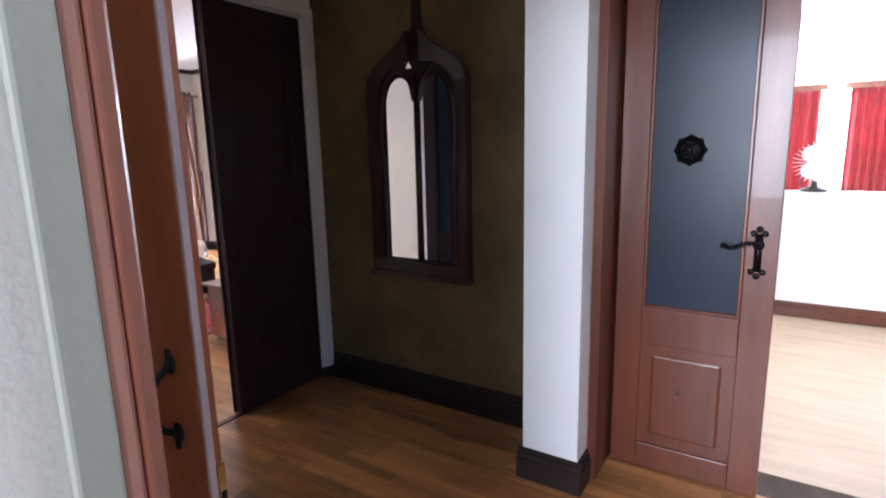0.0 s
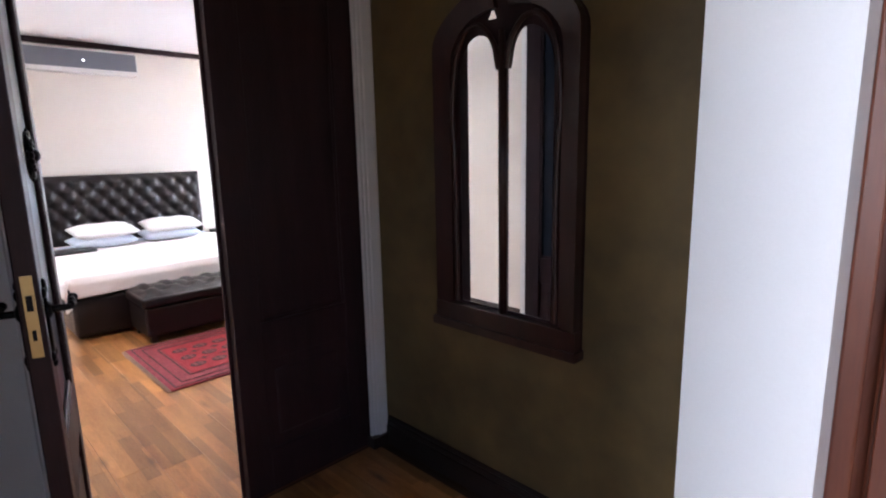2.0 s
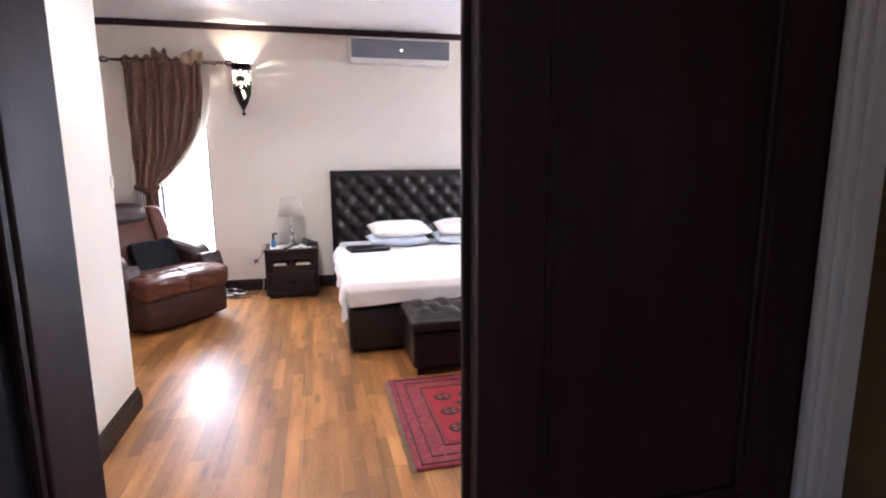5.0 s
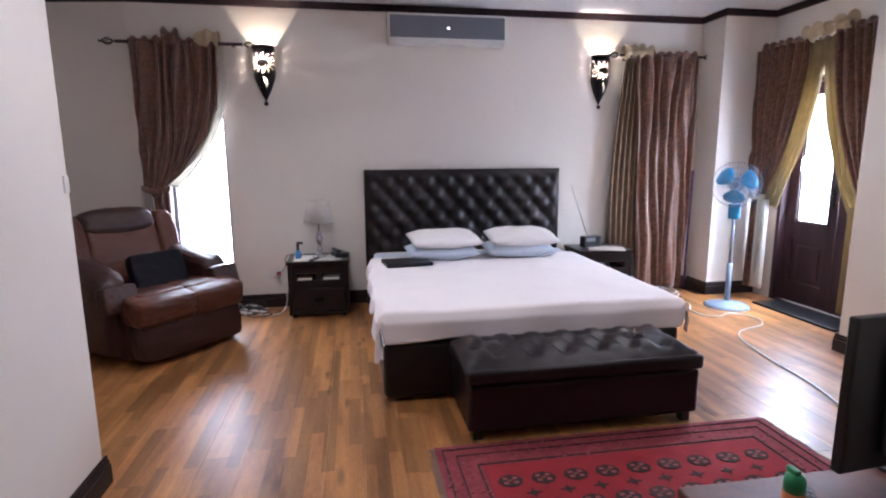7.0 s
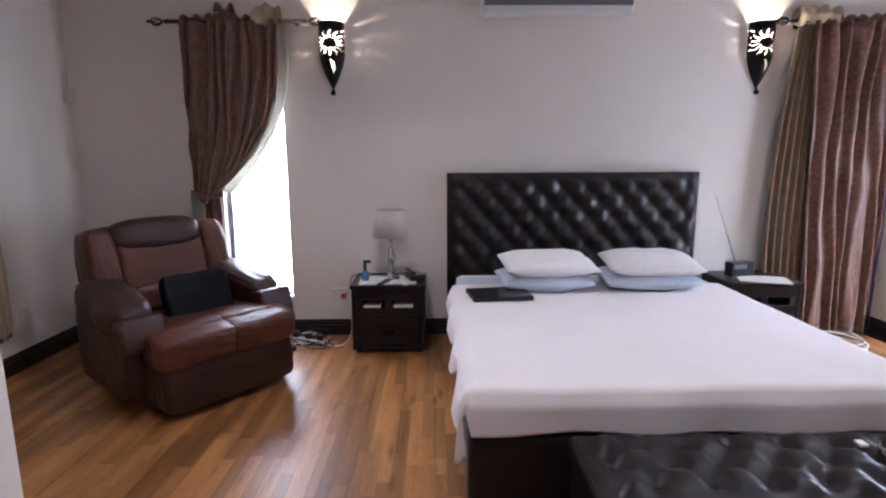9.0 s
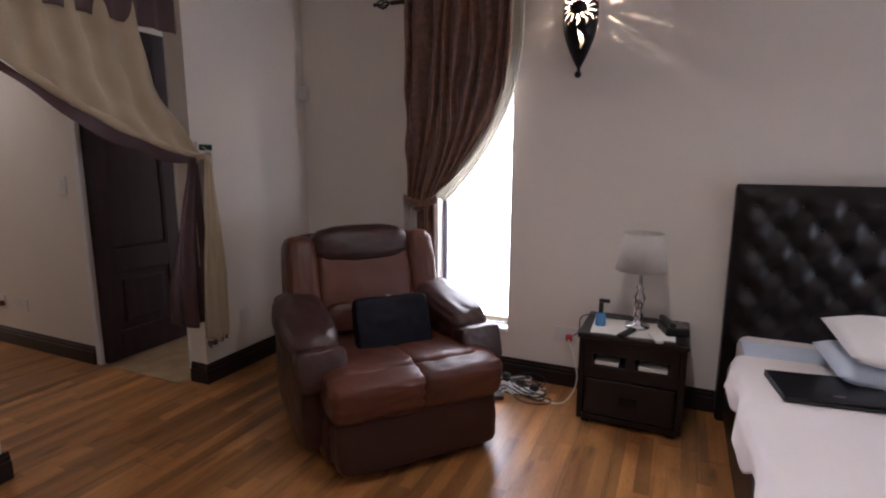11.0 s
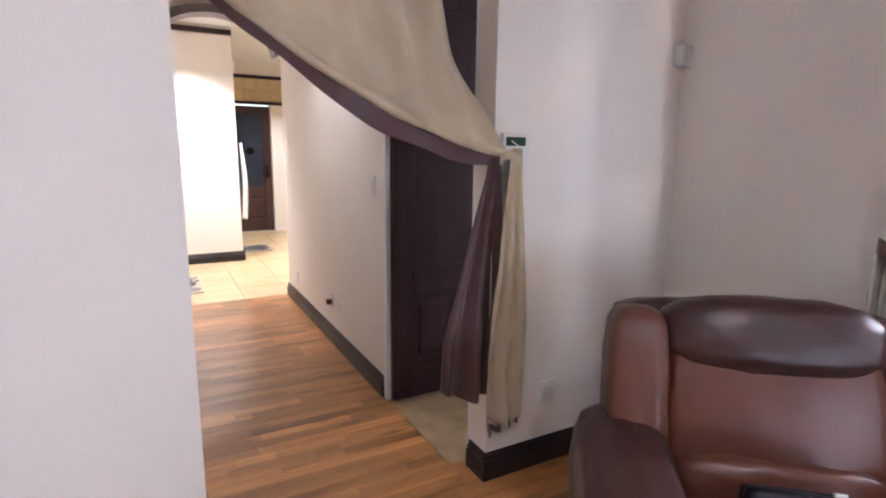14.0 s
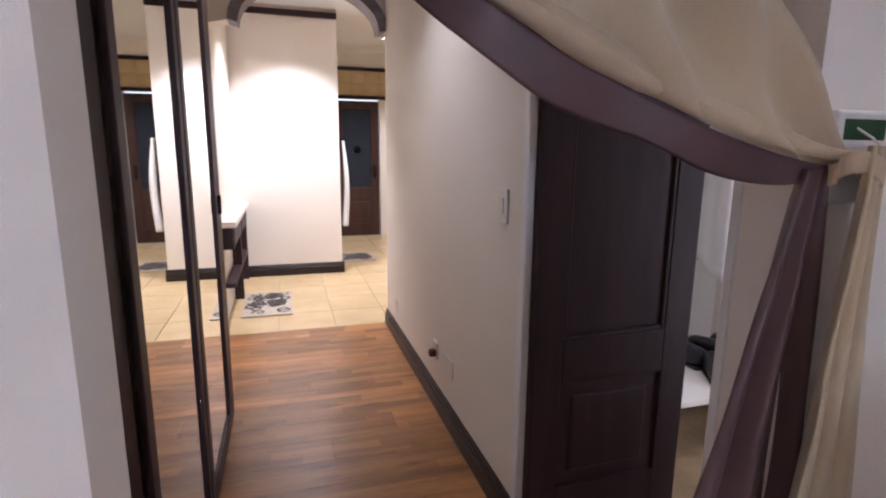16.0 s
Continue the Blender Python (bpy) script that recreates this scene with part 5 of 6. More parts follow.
# ---- rug ----
def rug():
    ob = empty("rug", pose(-5.04, 1.93, 0.003), "crimson oriental rug with dark border and medallions", "rug")
    W, L = 1.04, 1.79
    def pile(u, v):
        return (u * W, v * L, 0.006 + 0.002 * noise.noise((u * 5, v * 7, 0)))
    surface("border", pile, 30, 50, RUGDARK, ob, 0.008)
    boxes("field", [(0.20, 0.20, 0.004, W - 0.20, L - 0.20, 0.0135)], RUGRED, ob)
    # thin guard stripes
    st = []
    for d, w in ((0.03, 0.008), (0.09, 0.006), (0.175, 0.008)):
        st += [(d, d, 0.010, W - d, d + w, 0.0139), (d, L - d - w, 0.010, W - d, L - d, 0.0139), (d, d + w, 0.010, d + w, L - d - w, 0.0139), (W - d - w, d + w, 0.010, W - d, L - d - w, 0.0139)]
    boxes("stripes", st, RUGBLACK, ob)
    bm, bc, bx = bmesh.new(), bmesh.new(), bmesh.new()
    for i in range(3):
        for j in range(9):
            cx, cy = 0.33 + i * 0.19, 0.29 + j * 0.1515
            bmesh.ops.create_cone(bm, cap_ends=True, segments=8, radius1=0.058, radius2=0.056, depth=0.003, matrix=Matrix.Translation((cx, cy, 0.0148)) @ Matrix.Diagonal((0.8, 1, 1, 1)))
            for sx, sy in ((-1, -1), (1, -1), (-1, 1), (1, 1)):
                add_box(bc, cx + sx * 0.016 - 0.008, cy + sy * 0.022 - 0.011, 0.0155, cx + sx * 0.016 + 0.008, cy + sy * 0.022 + 0.011, 0.0172)
            add_box(bc, cx - 0.004, cy - 0.010, 0.0155, cx + 0.004, cy + 0.010, 0.0172)
            if i < 2 and j < 8:
                qx, qy = cx + 0.095, cy + 0.076
                for dx, dy in ((0.028, 0.005), (0.005, 0.034), (0.014, 0.014)):
                    add_box(bx, qx - dx, qy - dy, 0.0125, qx + dx, qy + dy, 0.0148 + dy * 0.01)
    tagged(solid("medallions", bm, RUGBLACK, ob), kind="stuff")
    tagged(solid("motifs", bc, FLECK, ob), kind="stuff")
    tagged(solid("crosses", bx, RUGBLACK, ob), kind="stuff")
    bm = bmesh.new()
    rng = random.Random(5)
    for k in range(150):
        for y0, s in ((0, -1), (L, 1)):
            x = W * (k + 0.5) / 150
            add_tube(bm, (x, y0, 0.005), (x + rng.uniform(-0.006, 0.006), y0 + s * rng.uniform(0.018, 0.035), 0.002), 0.0022, seg=4)
    tagged(solid("fringe", bm, RUGCREAM, ob), kind="stuff")
    # small flecks of the border pattern
    bm = bmesh.new()
    for k in range(420):
        x, y = rng.uniform(0.02, W - 0.02), rng.uniform(0.02, L - 0.02)
        if 0.19 < x < W - 0.19 and 0.19 < y < L - 0.19:
            continue
        s = rng.uniform(0.003, 0.006)
        add_box(bm, x - s, y - s * 1.3, 0.008, x + s, y + s * 1.3, 0.0142)
    tagged(solid("flecks", bm, FLECK, ob), kind="stuff")


rug()

# ---- television corner ----
ob = empty("television_cabinet", pose(-3.68, 3.15, 0), "low dark timber television cabinet", "cabinet")
boxes("body", [(-0.20, -0.66, 0.04, 0.22, 0.66, 0.46)], REDWOOD, ob, bevel=0.006)
boxes("top", [(-0.23, -0.69, 0.46, 0.23, 0.69, 0.49)], REDWOOD, ob, bevel=0.006)
each("door", [(-0.218, -0.64, 0.07, -0.202, -0.01, 0.44), (-0.218, 0.01, 0.07, -0.202, 0.64, 0.44)], REDWOOD, ob, bevel=0.004)
boxes("plinth", [(-0.18, -0.63, 0, 0.20, 0.63, 0.04)], MAHOG, ob)
ob = empty("television", pose(-3.84, 3.30, 0.492, 0, 0, 4), "black flat television seen from behind, off", "television")
boxes("screen", [(-0.03, -0.42, 0.05, 0.0, 0.42, 0.50)], BLACKPL, ob, bevel=0.006)
boxes("back", [(0.0, -0.30, 0.10, 0.035, 0.30, 0.42)], BLACKPL, ob, bevel=0.015)
boxes("stand", [(-0.10, -0.20, 0, 0.10, 0.20, 0.012), (-0.015, -0.05, 0.012, 0.02, 0.05, 0.12)], BLACKPL, ob, bevel=0.004)
wire("cable", [(0.036, -0.22, 0.22), (0.07, -0.24, 0.18), (0.06, -0.22, 0.08), (0.10, -0.26, 0.006)], 0.004, PLASTIC, ob)
ob = empty("spray_can", pose(-3.72, 2.65, 0.4905), "orange spray can with a green cap", "spray can")
ob.scale = (0.8, 0.8, 0.82)
lathe("can", [(0.031, 0), (0.033, 0.004), (0.033, 0.11), (0.026, 0.125)], ORANGEPL, ob)
lathe("cap", [(0.031, 0.115), (0.031, 0.15), (0.026, 0.165), (0.018, 0.17)], GREENPL, ob)
boxes("nozzle", [(-0.03, -0.01, 0.162, 0.012, 0.01, 0.185)], GREENPL, ob, bevel=0.004)
ob = empty("remote_control", pose(-3.76, 2.75, 0.4905, 0, 0, 60), "black and grey television remote control", "remote")
boxes("body", [(-0.022, -0.09, 0, 0.022, 0.09, 0.018)], BLACKPL, ob, bevel=0.006)
each("button", [(-0.014 + 0.011 * i, -0.07 + 0.02 * j, 0.018, -0.007 + 0.011 * i, -0.058 + 0.02 * j, 0.0205) for i in range(3) for j in range(7)], GREYPL, ob)


# ---- wall fittings ----
def socket(m, label, plug=None, double=True):
    ob = empty("wall_socket", m, label, "socket")
    w = 0.075 if double else 0.04
    boxes("plate", [(0, -w, -0.05, 0.010, w, 0.05)], PLASTIC, ob, bevel=0.004)
    boxes("switch", [(0.010, -w * 0.6, 0.015, 0.014, -w * 0.3, 0.035)], PLASTIC, ob, bevel=0.002)
    if plug:
        boxes("plug", [(0.010, 0.005, -0.03, 0.05, 0.045, 0.01)], plug, ob, bevel=0.008)
    return ob


socket(pose(BEDX, 0.83, 0.34), "white double wall socket with a red plug", REDPL)
socket(pose(-6.83, -3.02, 0.33), "white wall socket beside the skirting")
socket(pose(-6.83, -3.27, 0.33), "white wall socket with a brown plug", CHAIRHIDE, False)
socket(pose(-6.83, -4.38, 0.26), "small white wall socket", None, False)
socket(pose(-7.25, -1.25, 0.36, 0, 0, 90), "white wall socket beside the armchair", None, False)
ob = empty("light_switch", pose(-6.83, -2.36, 1.24), "white rocker light switch", "light switch")
boxes("plate", [(0, -0.04, -0.065, 0.010, 0.04, 0.065)], PLASTIC, ob, bevel=0.004)
boxes("rocker", [(0.010, -0.015, -0.03, 0.016, 0.015, 0.03)], PLASTIC, ob, bevel=0.003)
ob = empty("thermostat", pose(-7.01, -1.25, 1.44), "white alarm keypad with a green display and a loose wire", "keypad")
boxes("body", [(-0.065, 0, -0.08, 0.065, 0.022, 0.08)], PLASTIC, ob, bevel=0.006)
boxes("display", [(-0.045, 0.0225, 0.03, 0.05, 0.0245, 0.065)], material("green_display", (0.02, 0.07, 0.03), 0.2, bump=0), ob)
wire("wire", [(0.03, 0.03, 0.05), (0.0, 0.05, 0.02), (-0.03, 0.04, -0.03), (0.01, 0.045, -0.05), (0.03, 0.03, 0.0)], 0.002, PLASTIC, ob)
ob = empty("motion_sensor", pose(-7.95, -1.25, 1.90), "small white motion sensor near the corner", "sensor")
cushion("body", (0.075, 0.06, 0.10), pose(0, 0.03, 0), PLASTIC, ob, 0.6, 4, 0, 0, 8)
ob = empty("light_switch", pose(-4.99, 0.46, 1.32, 0, 0, 90), "white switch at the lobby wall end", "light switch")
boxes("plate", [(0, -0.005, -0.035, 0.007, 0.03, 0.035)], PLASTIC, ob, bevel=0.004)
# the closet fitting at (-8.1, -2.2) is made up for its added spot
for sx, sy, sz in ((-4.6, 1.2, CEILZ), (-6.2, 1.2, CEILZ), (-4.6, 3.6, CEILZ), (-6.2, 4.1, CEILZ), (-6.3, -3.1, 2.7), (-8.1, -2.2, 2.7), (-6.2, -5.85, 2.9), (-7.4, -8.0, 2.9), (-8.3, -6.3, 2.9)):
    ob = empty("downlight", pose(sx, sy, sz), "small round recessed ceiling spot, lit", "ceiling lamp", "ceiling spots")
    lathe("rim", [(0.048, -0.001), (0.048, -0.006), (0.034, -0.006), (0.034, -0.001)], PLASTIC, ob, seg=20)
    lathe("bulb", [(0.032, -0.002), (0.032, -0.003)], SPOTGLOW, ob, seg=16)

# ---- loose cables ----
rng = random.Random(3)
tagged(wire("extension_cable", [(-7.55, 4.62, 0.012), (-7.2, 4.75, 0.010), (-6.9, 4.62, 0.010), (-6.75, 4.72, 0.010), (-6.80, 4.95, 0.010), (-6.55, 5.02, 0.010), (-6.3, 4.6, 0.010), (-5.9, 4.45, 0.010), (-5.3, 4.35, 0.010), (-4.6, 4.1, 0.010), (-3.9, 4.0, 0.010)], 0.007, PLASTIC), "white extension cable trailing over the floor", "cable")
tagged(wire("cable_coil", [(-7.42 + 0.17 * math.cos(a * 0.9) + rng.uniform(-.03, .03), 4.60 + 0.14 * math.sin(a * 0.9) + rng.uniform(-.02, .02), 0.012 + 0.004 * a) for a in range(0, 24)], 0.006, PLASTIC), "coil of white cable on the floor", "cable")
tagged(wire("lamp_cable", [(-7.80, 0.855, 0.325), (-7.74, 0.90, 0.24), (-7.72, 0.93, 0.10), (-7.66, 0.90, 0.012), (-7.55, 0.84, 0.010), (-7.60, 0.72, 0.010)], 0.005, PLASTIC), "white cable hanging from the red plug", "cable")
tagged(wire("telephone_cable", [(-7.80, 0.84, 0.33), (-7.70, 0.93, 0.42), (-7.66, 0.955, 0.53), (-7.64, 1.02, 0.545), (-7.6, 1.06, 0.535)], 0.003, BLACKPL), "thin dark cable to the bedside table", "cable")
for k in range(5):
    pts = [(-7.62 + rng.uniform(-0.14, 0.12), 0.62 + rng.uniform(-0.20, 0.20), 0.012 + rng.uniform(0, 0.05)) for _ in range(9)]
    tagged(wire("charger_cable", pts, 0.004, (BLACKPL, PLASTIC)[k % 2]), "tangled charger cable on the floor", "cable", "charger cables")
ob = empty("power_strip", pose(-7.64, 0.60, 0.006, 0, 0, 70), "white multi-socket strip with chargers on the floor", "power strip")
boxes("body", [(-0.16, -0.03, 0, 0.16, 0.03, 0.035)], PLASTIC, ob, bevel=0.006)
each("charger", [(-0.13, -0.02, 0.036, -0.08, 0.02, 0.085), (-0.02, -0.02, 0.036, 0.03, 0.02, 0.075), (0.08, -0.02, 0.036, 0.13, 0.02, 0.07)], BLACKPL, ob, bevel=0.005)
tagged(boxes("charger_brick", [(-0.05, -0.03, 0, 0.05, 0.03, 0.03)], BLACKPL, bevel=0.006, m=pose(-7.50, 0.50, 0.004, 0, 0, 30)), "black power brick on the floor", "charger")


# ---- passage curtain ----
def passage_curtain():
    g = empty("passage_curtain", pose(0, 0, 0), "beige linen curtain with brown lining, swagged to one side", "curtain")
    top, tie = 2.44, Vector((-6.93, -1.20, 1.43))

    def hem(u):
        """The lower edge, from the far top corner to the tie."""
        x = -5.80 - 1.19 * u
        p = Vector((x, -1.31 + 0.10 * u, 1.42 + 0.58 * (1 - u) ** 1.7 + 0.018 * math.sin(u * math.pi)))
        return p

    def cloth(u, v):
        # u along the hem, v from the rod down to the hem
        lo = hem(u)
        xt = -5.80 - 0.84 * u
        p = Vector((xt + (lo.x - xt) * v ** (1 + 2.2 * u), -1.36 + (lo.y + 1.36) * v, top + (lo.z - top) * v))
        f = u * 5 + v * 1.2 * u
        p.y += 0.034 * math.sin(f * 2 * math.pi) * (1 - 0.55 * v) + 0.05 * math.sin(v * math.pi) * (0.3 + 0.7 * u)
        p.y += 0.02 * math.sin((v * 3 - u * 2.2) * 2 * math.pi) * u * v
        return p

    def lining(u, v):
        p = hem(u)
        w = 0.058 * math.sin(u ** 1.5 * math.pi) + 0.012
        return p + Vector((0.01 * v, -0.012 - 0.02 * v + 0.01 * math.sin(u * 30) * v, -w * v * (1.0 + 0.15 * math.sin(u * 16))))

    def roll(u, v):
        """The rolled thick edge of the cloth."""
        p = hem(u)
        a = v * 2 * math.pi
        r = 0.012 + 0.012 * math.sin(u * math.pi) + 0.004 * math.sin(u * 25)
        return p + Vector((0, r * math.cos(a), r * math.sin(a) + 0.02))
    surface("swag", cloth, 90, 50, LINEN, g, 0.004)
    surface("lining", lining, 60, 10, LINING, g, 0.004)
    surface("edge", roll, 60, 12, LINEN, g, 0)

    def tail(u, v):
        w = 0.07 + 0.12 * min(1, v * 1.6)
        return (-6.985 + w * (u - 0.5) * 1.1 + 0.035 * v, -1.185 + 0.045 * (u - 0.5) + 0.026 * math.sin(u * 2 * 2 * math.pi + v * 2 + 2.5 * noise.noise((u * 3, v * 3, 8))) * (0.4 + 0.6 * v), 1.46 - (1.16 + 0.03 * math.sin(u * 5)) * v)

    def tail_in(u, v):
        w = 0.05 + 0.20 * min(1, v * 1.3)
        return (-6.93 + 0.03 * v + w * (u - 0.20) * 1.08, -1.235 + 0.030 * math.sin(u * 2.3 * 2 * math.pi + 1.5 * v + 2 * noise.noise((u * 3, v * 2, 4))) * (0.4 + 0.6 * v), 1.42 - (0.98 + 0.04 * math.sin(u * 4)) * v)
    surface("tail", tail, 50, 40, LINEN, g, 0.005)
    surface("tail_lining", tail_in, 60, 40, LINING, g, 0.005)
    surface("hem", lambda u, v: (-6.985 + 0.18 * (u - 0.5) + 0.035, -1.185 + 0.045 * (u - 0.5) + 0.026 * math.sin(u * 6 * math.pi + 2), 0.30 - 0.025 * v), 40, 3, LINING, g, 0.006)
    surface("tieback", lambda u, v: (-6.965 + 0.040 * math.cos(u * 2 * math.pi), -1.20 + 0.035 * math.sin(u * 2 * math.pi), 1.405 + 0.035 * v + 0.012 * math.sin(u * 12)), 24, 4, LINEN, g, 0.005)
    tubes("pole", [((-6.91, -1.37, 2.43), (-5.80, -1.37, 2.43), 0.014)], MAHOG, g)


passage_curtain()
ob = hanging("valance", -6.90, -5.80, -1.275, 2.12, 2.445, LINING, "", 9, 0.012)
tagged(ob, "short brown valance over the passage opening", "curtain")


# ---- mirrored wardrobe in the passage ----
def wardrobe():
    ob = empty("mirrored_wardrobe", pose(-5.72, 0, 0), "built-in wardrobe with dark-framed mirror doors", "wardrobe")
    boxes("carcass", [(0.02, -3.46, 0, 0.175, -1.47, 2.32)], WALL, ob)
    boxes("frame", [(-0.005, -1.70, 0, 0.02, -1.46, 2.36), (-0.005, -3.48, 0, 0.02, -3.22, 2.36), (-0.005, -3.22, 0, 0.02, -1.70, 0.06), (-0.005, -3.22, 2.27, 0.02, -1.70, 2.36)], MAHOG, ob, bevel=0.006)
    for y0, y1 in ((-2.46, -1.71), (-3.21, -2.47)):
        boxes("door", [(-0.022, y0 + 0.005, 0.07, -0.006, y0 + 0.065, 2.26), (-0.022, y1 - 0.065, 0.07, -0.006, y1 - 0.005, 2.26), (-0.022, y0 + 0.065, 0.07, -0.006, y1 - 0.065, 0.15), (-0.022, y0 + 0.065, 2.18, -0.006, y1 - 0.065, 2.26)], MAHOG, ob, bevel=0.005)
        boxes("mirror", [(-0.012, y0 + 0.065, 0.15, -0.008, y1 - 0.065, 2.18)], MIRROR, ob)
    for y in (-3.24,):
        boxes("handle", [(-0.035, y - 0.008, 1.13, -0.006, y + 0.008, 1.22)], IRON, ob, bevel=0.005)


wardrobe()

# closet door, open inwards, and what shows behind it
d = panel_door("closet_door", 0.66, 2.28, pose(-6.845, -2.128, 0.012, 0, 0, 181), MAHOG, "dark mahogany closet door standing open", pane_mat=MAHOG)
setting(boxes("door_frame", [(-7.01, -2.20, 0, -6.82, -2.155, 2.33), (-7.01, -1.41, 0, -6.92, -1.382, 2.33)], WHITE, bevel=0.005), "white closet door frame", "door frame")
tagged(tubes("clothes_rail", [((-8.83, -2.9, 1.75), (-7.02, -2.9, 1.75), 0.014)], CHROME), "chrome clothes rail in the closet", "rail")
for k, (hx, mat) in enumerate(((-8.22, PILLOW), (-8.36, BLUEPILLOW), (-8.48, PILLOW), (-8.60, GREYPL), (-8.72, PILLOW))):
    ob = surface("hanging_shirt", lambda u, v: (hx + 0.02 * math.sin(u * 9 + k) + 0.03 * (u - .5), -2.9 + (u - 0.5) * (0.34 + 0.12 * min(1, v * 4)), 1.73 - 0.09 * abs(u - 0.5) * 2 - 0.86 * v), 26, 16, mat, None, 0.02)
    tagged(ob, "shirt hanging on the closet rail", "shirt", "hanging shirts")
tagged(boxes("shoe_shelf", [(-8.6, -2.95, 0.27, -7.7, -2.40, 0.30), (-8.6, -2.95, 0.004, -8.57, -2.40, 0.27), (-7.73, -2.95, 0.004, -7.70, -2.40, 0.27)], WALL, bevel=0.003), "low pale shoe shelf in the closet", "shelf")
for k in range(6):
    ob = empty("shoe", pose(-8.12 - 0.17 * (k % 3), -2.58 - 0.22 * (k // 3), 0.304, 0, 0, 60 + 12 * k), "dark shoe on the low closet shelf", "shoe", "closet shoes")
    cushion("upper", (0.26, 0.09, 0.10), pose(0, 0, 0.062), BLACKPL, ob, 0.8, 3, 0.004, k, 8)
    boxes("sole", [(-0.13, -0.045, 0, 0.13, 0.045, 0.02)], BLACKPL, ob, bevel=0.008)

# ---- bathroom ----
ob = empty("vanity_counter", pose(-5.56, -5.90, 0), "cream-topped dark vanity counter", "counter")
boxes("top", [(-0.10, -0.77, 0.80, 0.015, 0.85, 0.85)], WALL, ob, bevel=0.006)
boxes("body", [(-0.07, -0.76, 0.62, 0.01, 0.84, 0.80), (-0.07, -0.76, 0.0, 0.01, -0.70, 0.62), (-0.07, 0.05, 0.0, 0.01, 0.11, 0.62), (-0.07, -0.70, 0.30, 0.01, 0.84, 0.34)], MAHOG, ob, bevel=0.004)
each("drawer", [(-0.078, -0.68, 0.64, -0.071, -0.02, 0.78), (-0.078, 0.05, 0.64, -0.071, 0.80, 0.78)], MAHOG, ob, bevel=0.003)
d = panel_door("bathroom_door", 0.70, 2.16, pose(-7.55, -9.28, 0.01), DARKRED, "red-brown timber door with a dark pane, shut", pane_mat=SMOKED)
rosette(d, 0.35, 0.02, 1.40, 1, 0.06)
lever(d, 0.07, 0.022, 1.08, 1, 1)
ob = setting(boxes("tile_band", [(-9.6, -9.2, 2.245, -5.54, -9.185, 2.615)], GROUT), "golden wall tiles over the bathroom door", "wall")
for k in range(18):
    for r in range(2):
        boxes("tile", [(-0.105, 0, -0.088, 0.105, 0.008, 0.088)], TILE, ob, bevel=0.003, m=pose(-9.45 + k * 0.222, -9.186, 2.337 + r * 0.185), segments=1)


def mat_rug(x0, y0, x1, y1, seed):
    ob = empty("bath_mat", pose(0, 0, 0), "grey and cream bath mat with a scroll pattern", "mat", "bath mats")
    boxes("pile", [(x0, y0, 0.003, x1, y1, 0.018)], MATPALE, ob, bevel=0.005)
    rng = random.Random(seed)
    c = bpy.data.curves.new("scroll", "CURVE")
    c.dimensions, c.bevel_depth, c.bevel_resolution = "3D", 0.014, 1
    for k in range(48):
        cx, cy = rng.uniform(x0 + 0.07, x1 - 0.07), rng.uniform(y0 + 0.07, y1 - 0.07)
        ph, tw = rng.uniform(0, 6.28), rng.choice((-1, 1))
        s = c.splines.new("POLY")
        s.points.add(13)
        for i in range(14):
            r = 0.012 + 0.004 * i
            px = min(max(cx + r * math.cos(ph + tw * i * 0.5), x0 + 0.02), x1 - 0.02)
            py = min(max(cy + r * math.sin(ph + tw * i * 0.5), y0 + 0.02), y1 - 0.02)
            s.points[i].co = (px, py, 0.009, 1)
    c.materials.append(MATGREY)
    o = new("scrolls", c)
    o.parent = ob


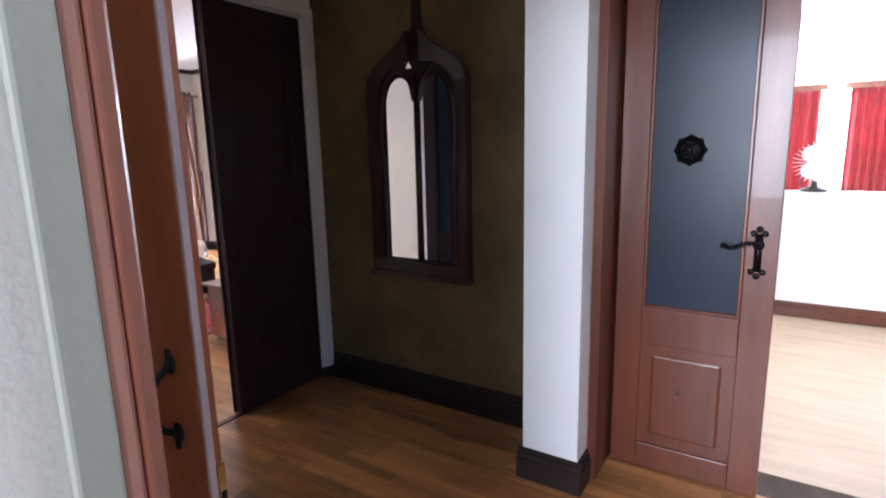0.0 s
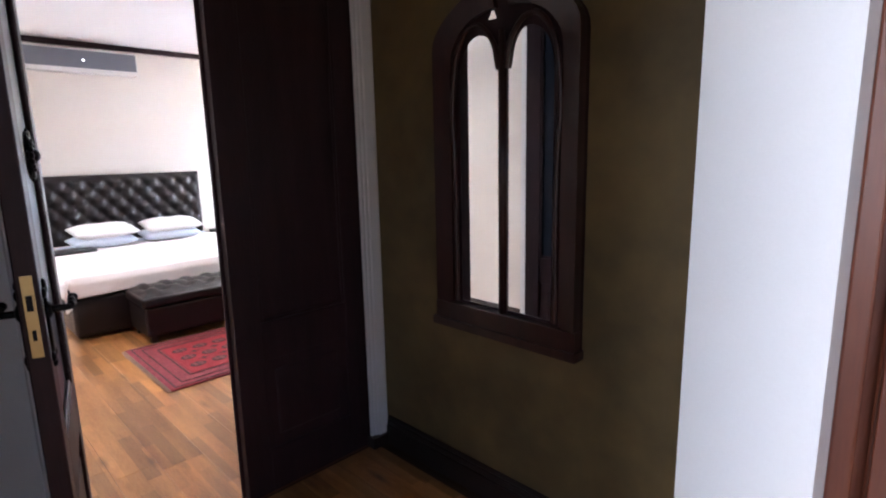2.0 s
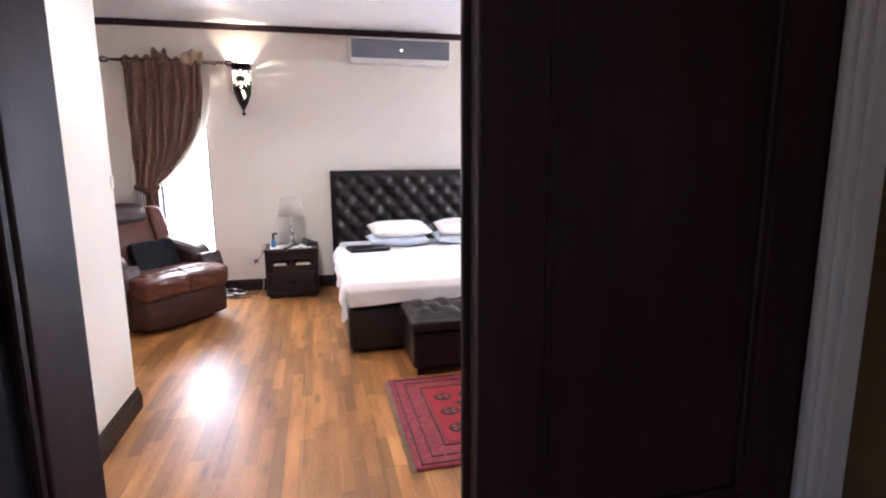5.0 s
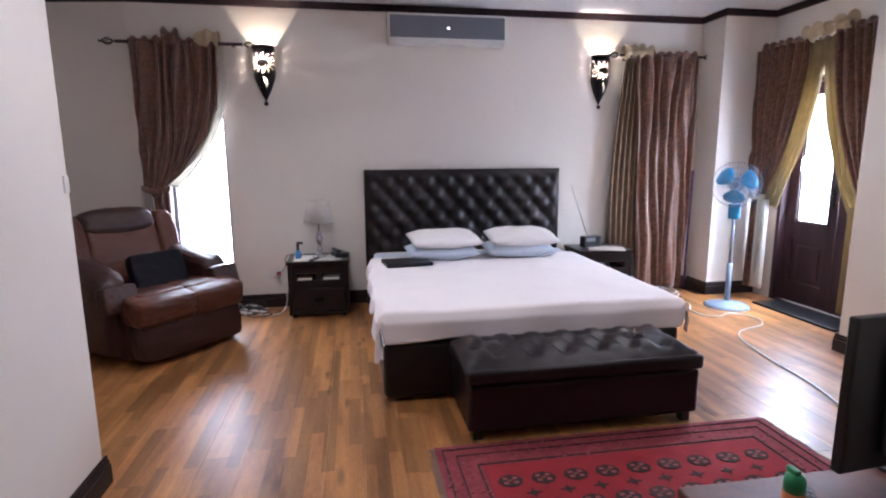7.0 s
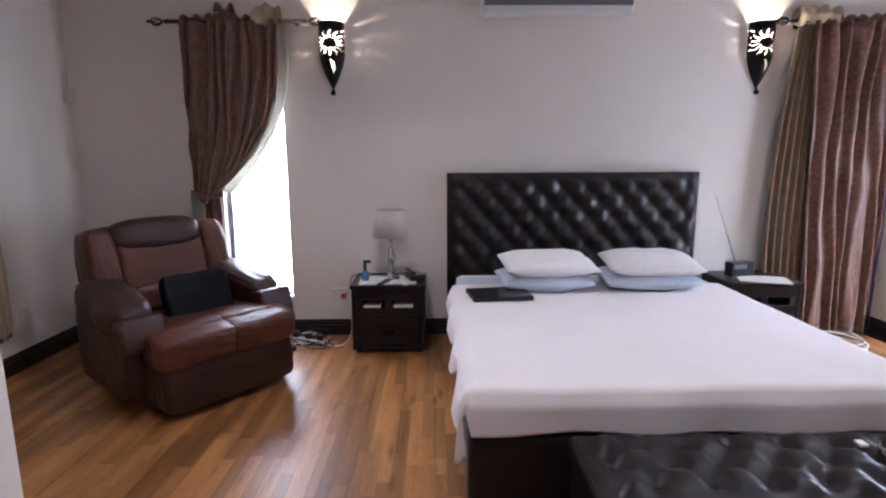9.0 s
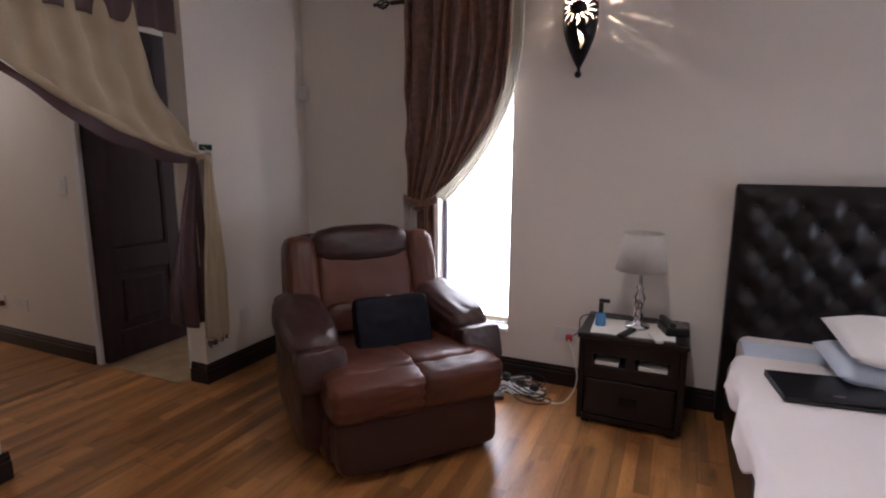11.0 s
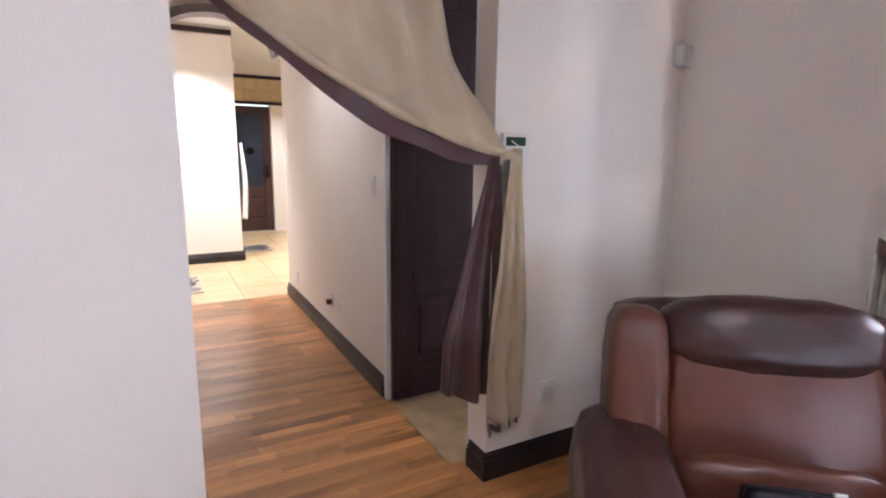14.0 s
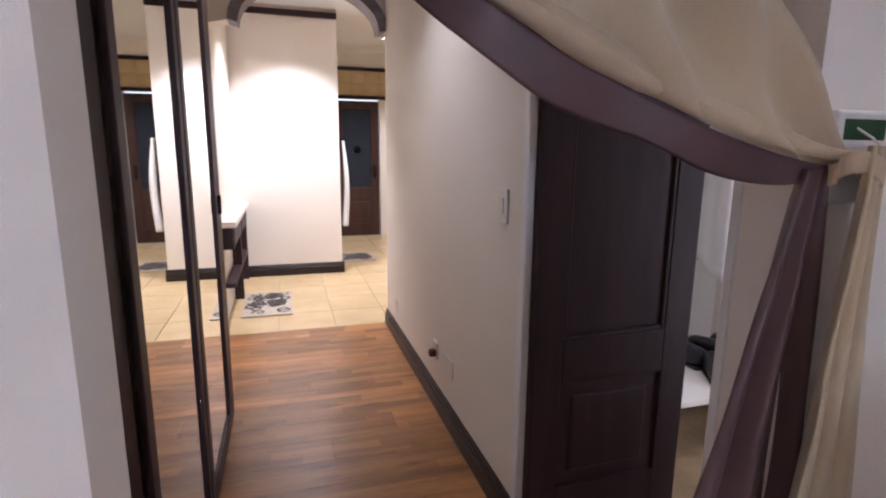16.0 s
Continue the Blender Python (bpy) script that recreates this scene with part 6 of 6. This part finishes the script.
mat_rug(-6.07, -5.92, -5.64, -5.16, 4)
mat_rug(-7.15, -7.75, -6.69, -7.25, 8)
ob = surface("towel", lambda u, v: (-6.69 - 0.03 * math.sin(v * 3) - 0.02 * math.sin(u * 14) * v - 0.02, -6.80 + (u - 0.5) * (0.05 + 0.16 * min(1, v * 2.5) * (1.1 - 0.5 * v)), 1.52 - 0.98 * v), 30, 30, TOWEL, None, 0.03)
tagged(ob, "white towelling robe hanging on the wall corner", "towel")
tagged(tubes("towel_hook", [((-6.66, -6.80, 1.53), (-6.73, -6.80, 1.54), 0.008)], IRON), "small dark towel hook", "hook")


# ---- floor boards and tiles ----
def plank_mesh(length, width=0.188):
    bm = bmesh.new()
    add_box(bm, 0, 0, -0.006, length - 0.0007, width - 0.0008, 0.003)
    bmesh.ops.bevel(bm, geom=[e for e in bm.edges if all(v.co.z > 0 for v in e.verts)], offset=0.0006, segments=1, affect="EDGES")
    me = bpy.data.meshes.new("plank")
    bm.to_mesh(me)
    bm.free()
    me.materials.append(FLOOR)
    return me


PLANKS = {}


def lay(x0, x1, y0, y1, seed, length=1.38, width=0.19):
    rng = random.Random(seed)
    y = y0
    while y < y1 - 0.01:
        w = min(width, y1 - y)
        x = x0 - rng.uniform(0, length - 0.2)
        while x < x1 - 0.01:
            a, b = max(x, x0), min(x + length, x1)
            if b - a > 0.02:
                key = (round(b - a, 3), round(w, 3))
                if key not in PLANKS:
                    PLANKS[key] = plank_mesh(b - a, w)
                p = new("plank", PLANKS[key])
                p.parent, p.location = floor, (a, y, 0)
            x += length
        y += width


lay(-7.99, -5.02, -1.25, 0.46, 1)
lay(-7.85, -2.585, 0.46, 2.36, 2)
lay(-7.85, -3.34, 2.36, 5.06, 3)
lay(-7.5, -5.85, 5.06, 5.70, 4)
lay(-6.83, -5.54, -4.75, -1.25, 5)
lay(-2.55, 1.0, 0.30, 2.45, 6)
lay(-6.918, -6.83, -1.41, -1.25, 7)


def tile_mesh(w):
    bm = bmesh.new()
    add_box(bm, 0, 0, -0.006, w - 0.005, w - 0.005, 0.003)
    bmesh.ops.bevel(bm, geom=[e for e in bm.edges if all(v.co.z > 0 for v in e.verts)], offset=0.002, segments=1, affect="EDGES")
    me = bpy.data.meshes.new("tile")
    bm.to_mesh(me)
    bm.free()
    me.materials.append(TILE)
    return me


TM = tile_mesh(0.45)
for i in range(9):
    for j in range(10):
        p = new("tile", TM)
        p.parent, p.location = floor_tiles, (-9.55 + 0.45 * i, -9.25 + 0.45 * j, 0)
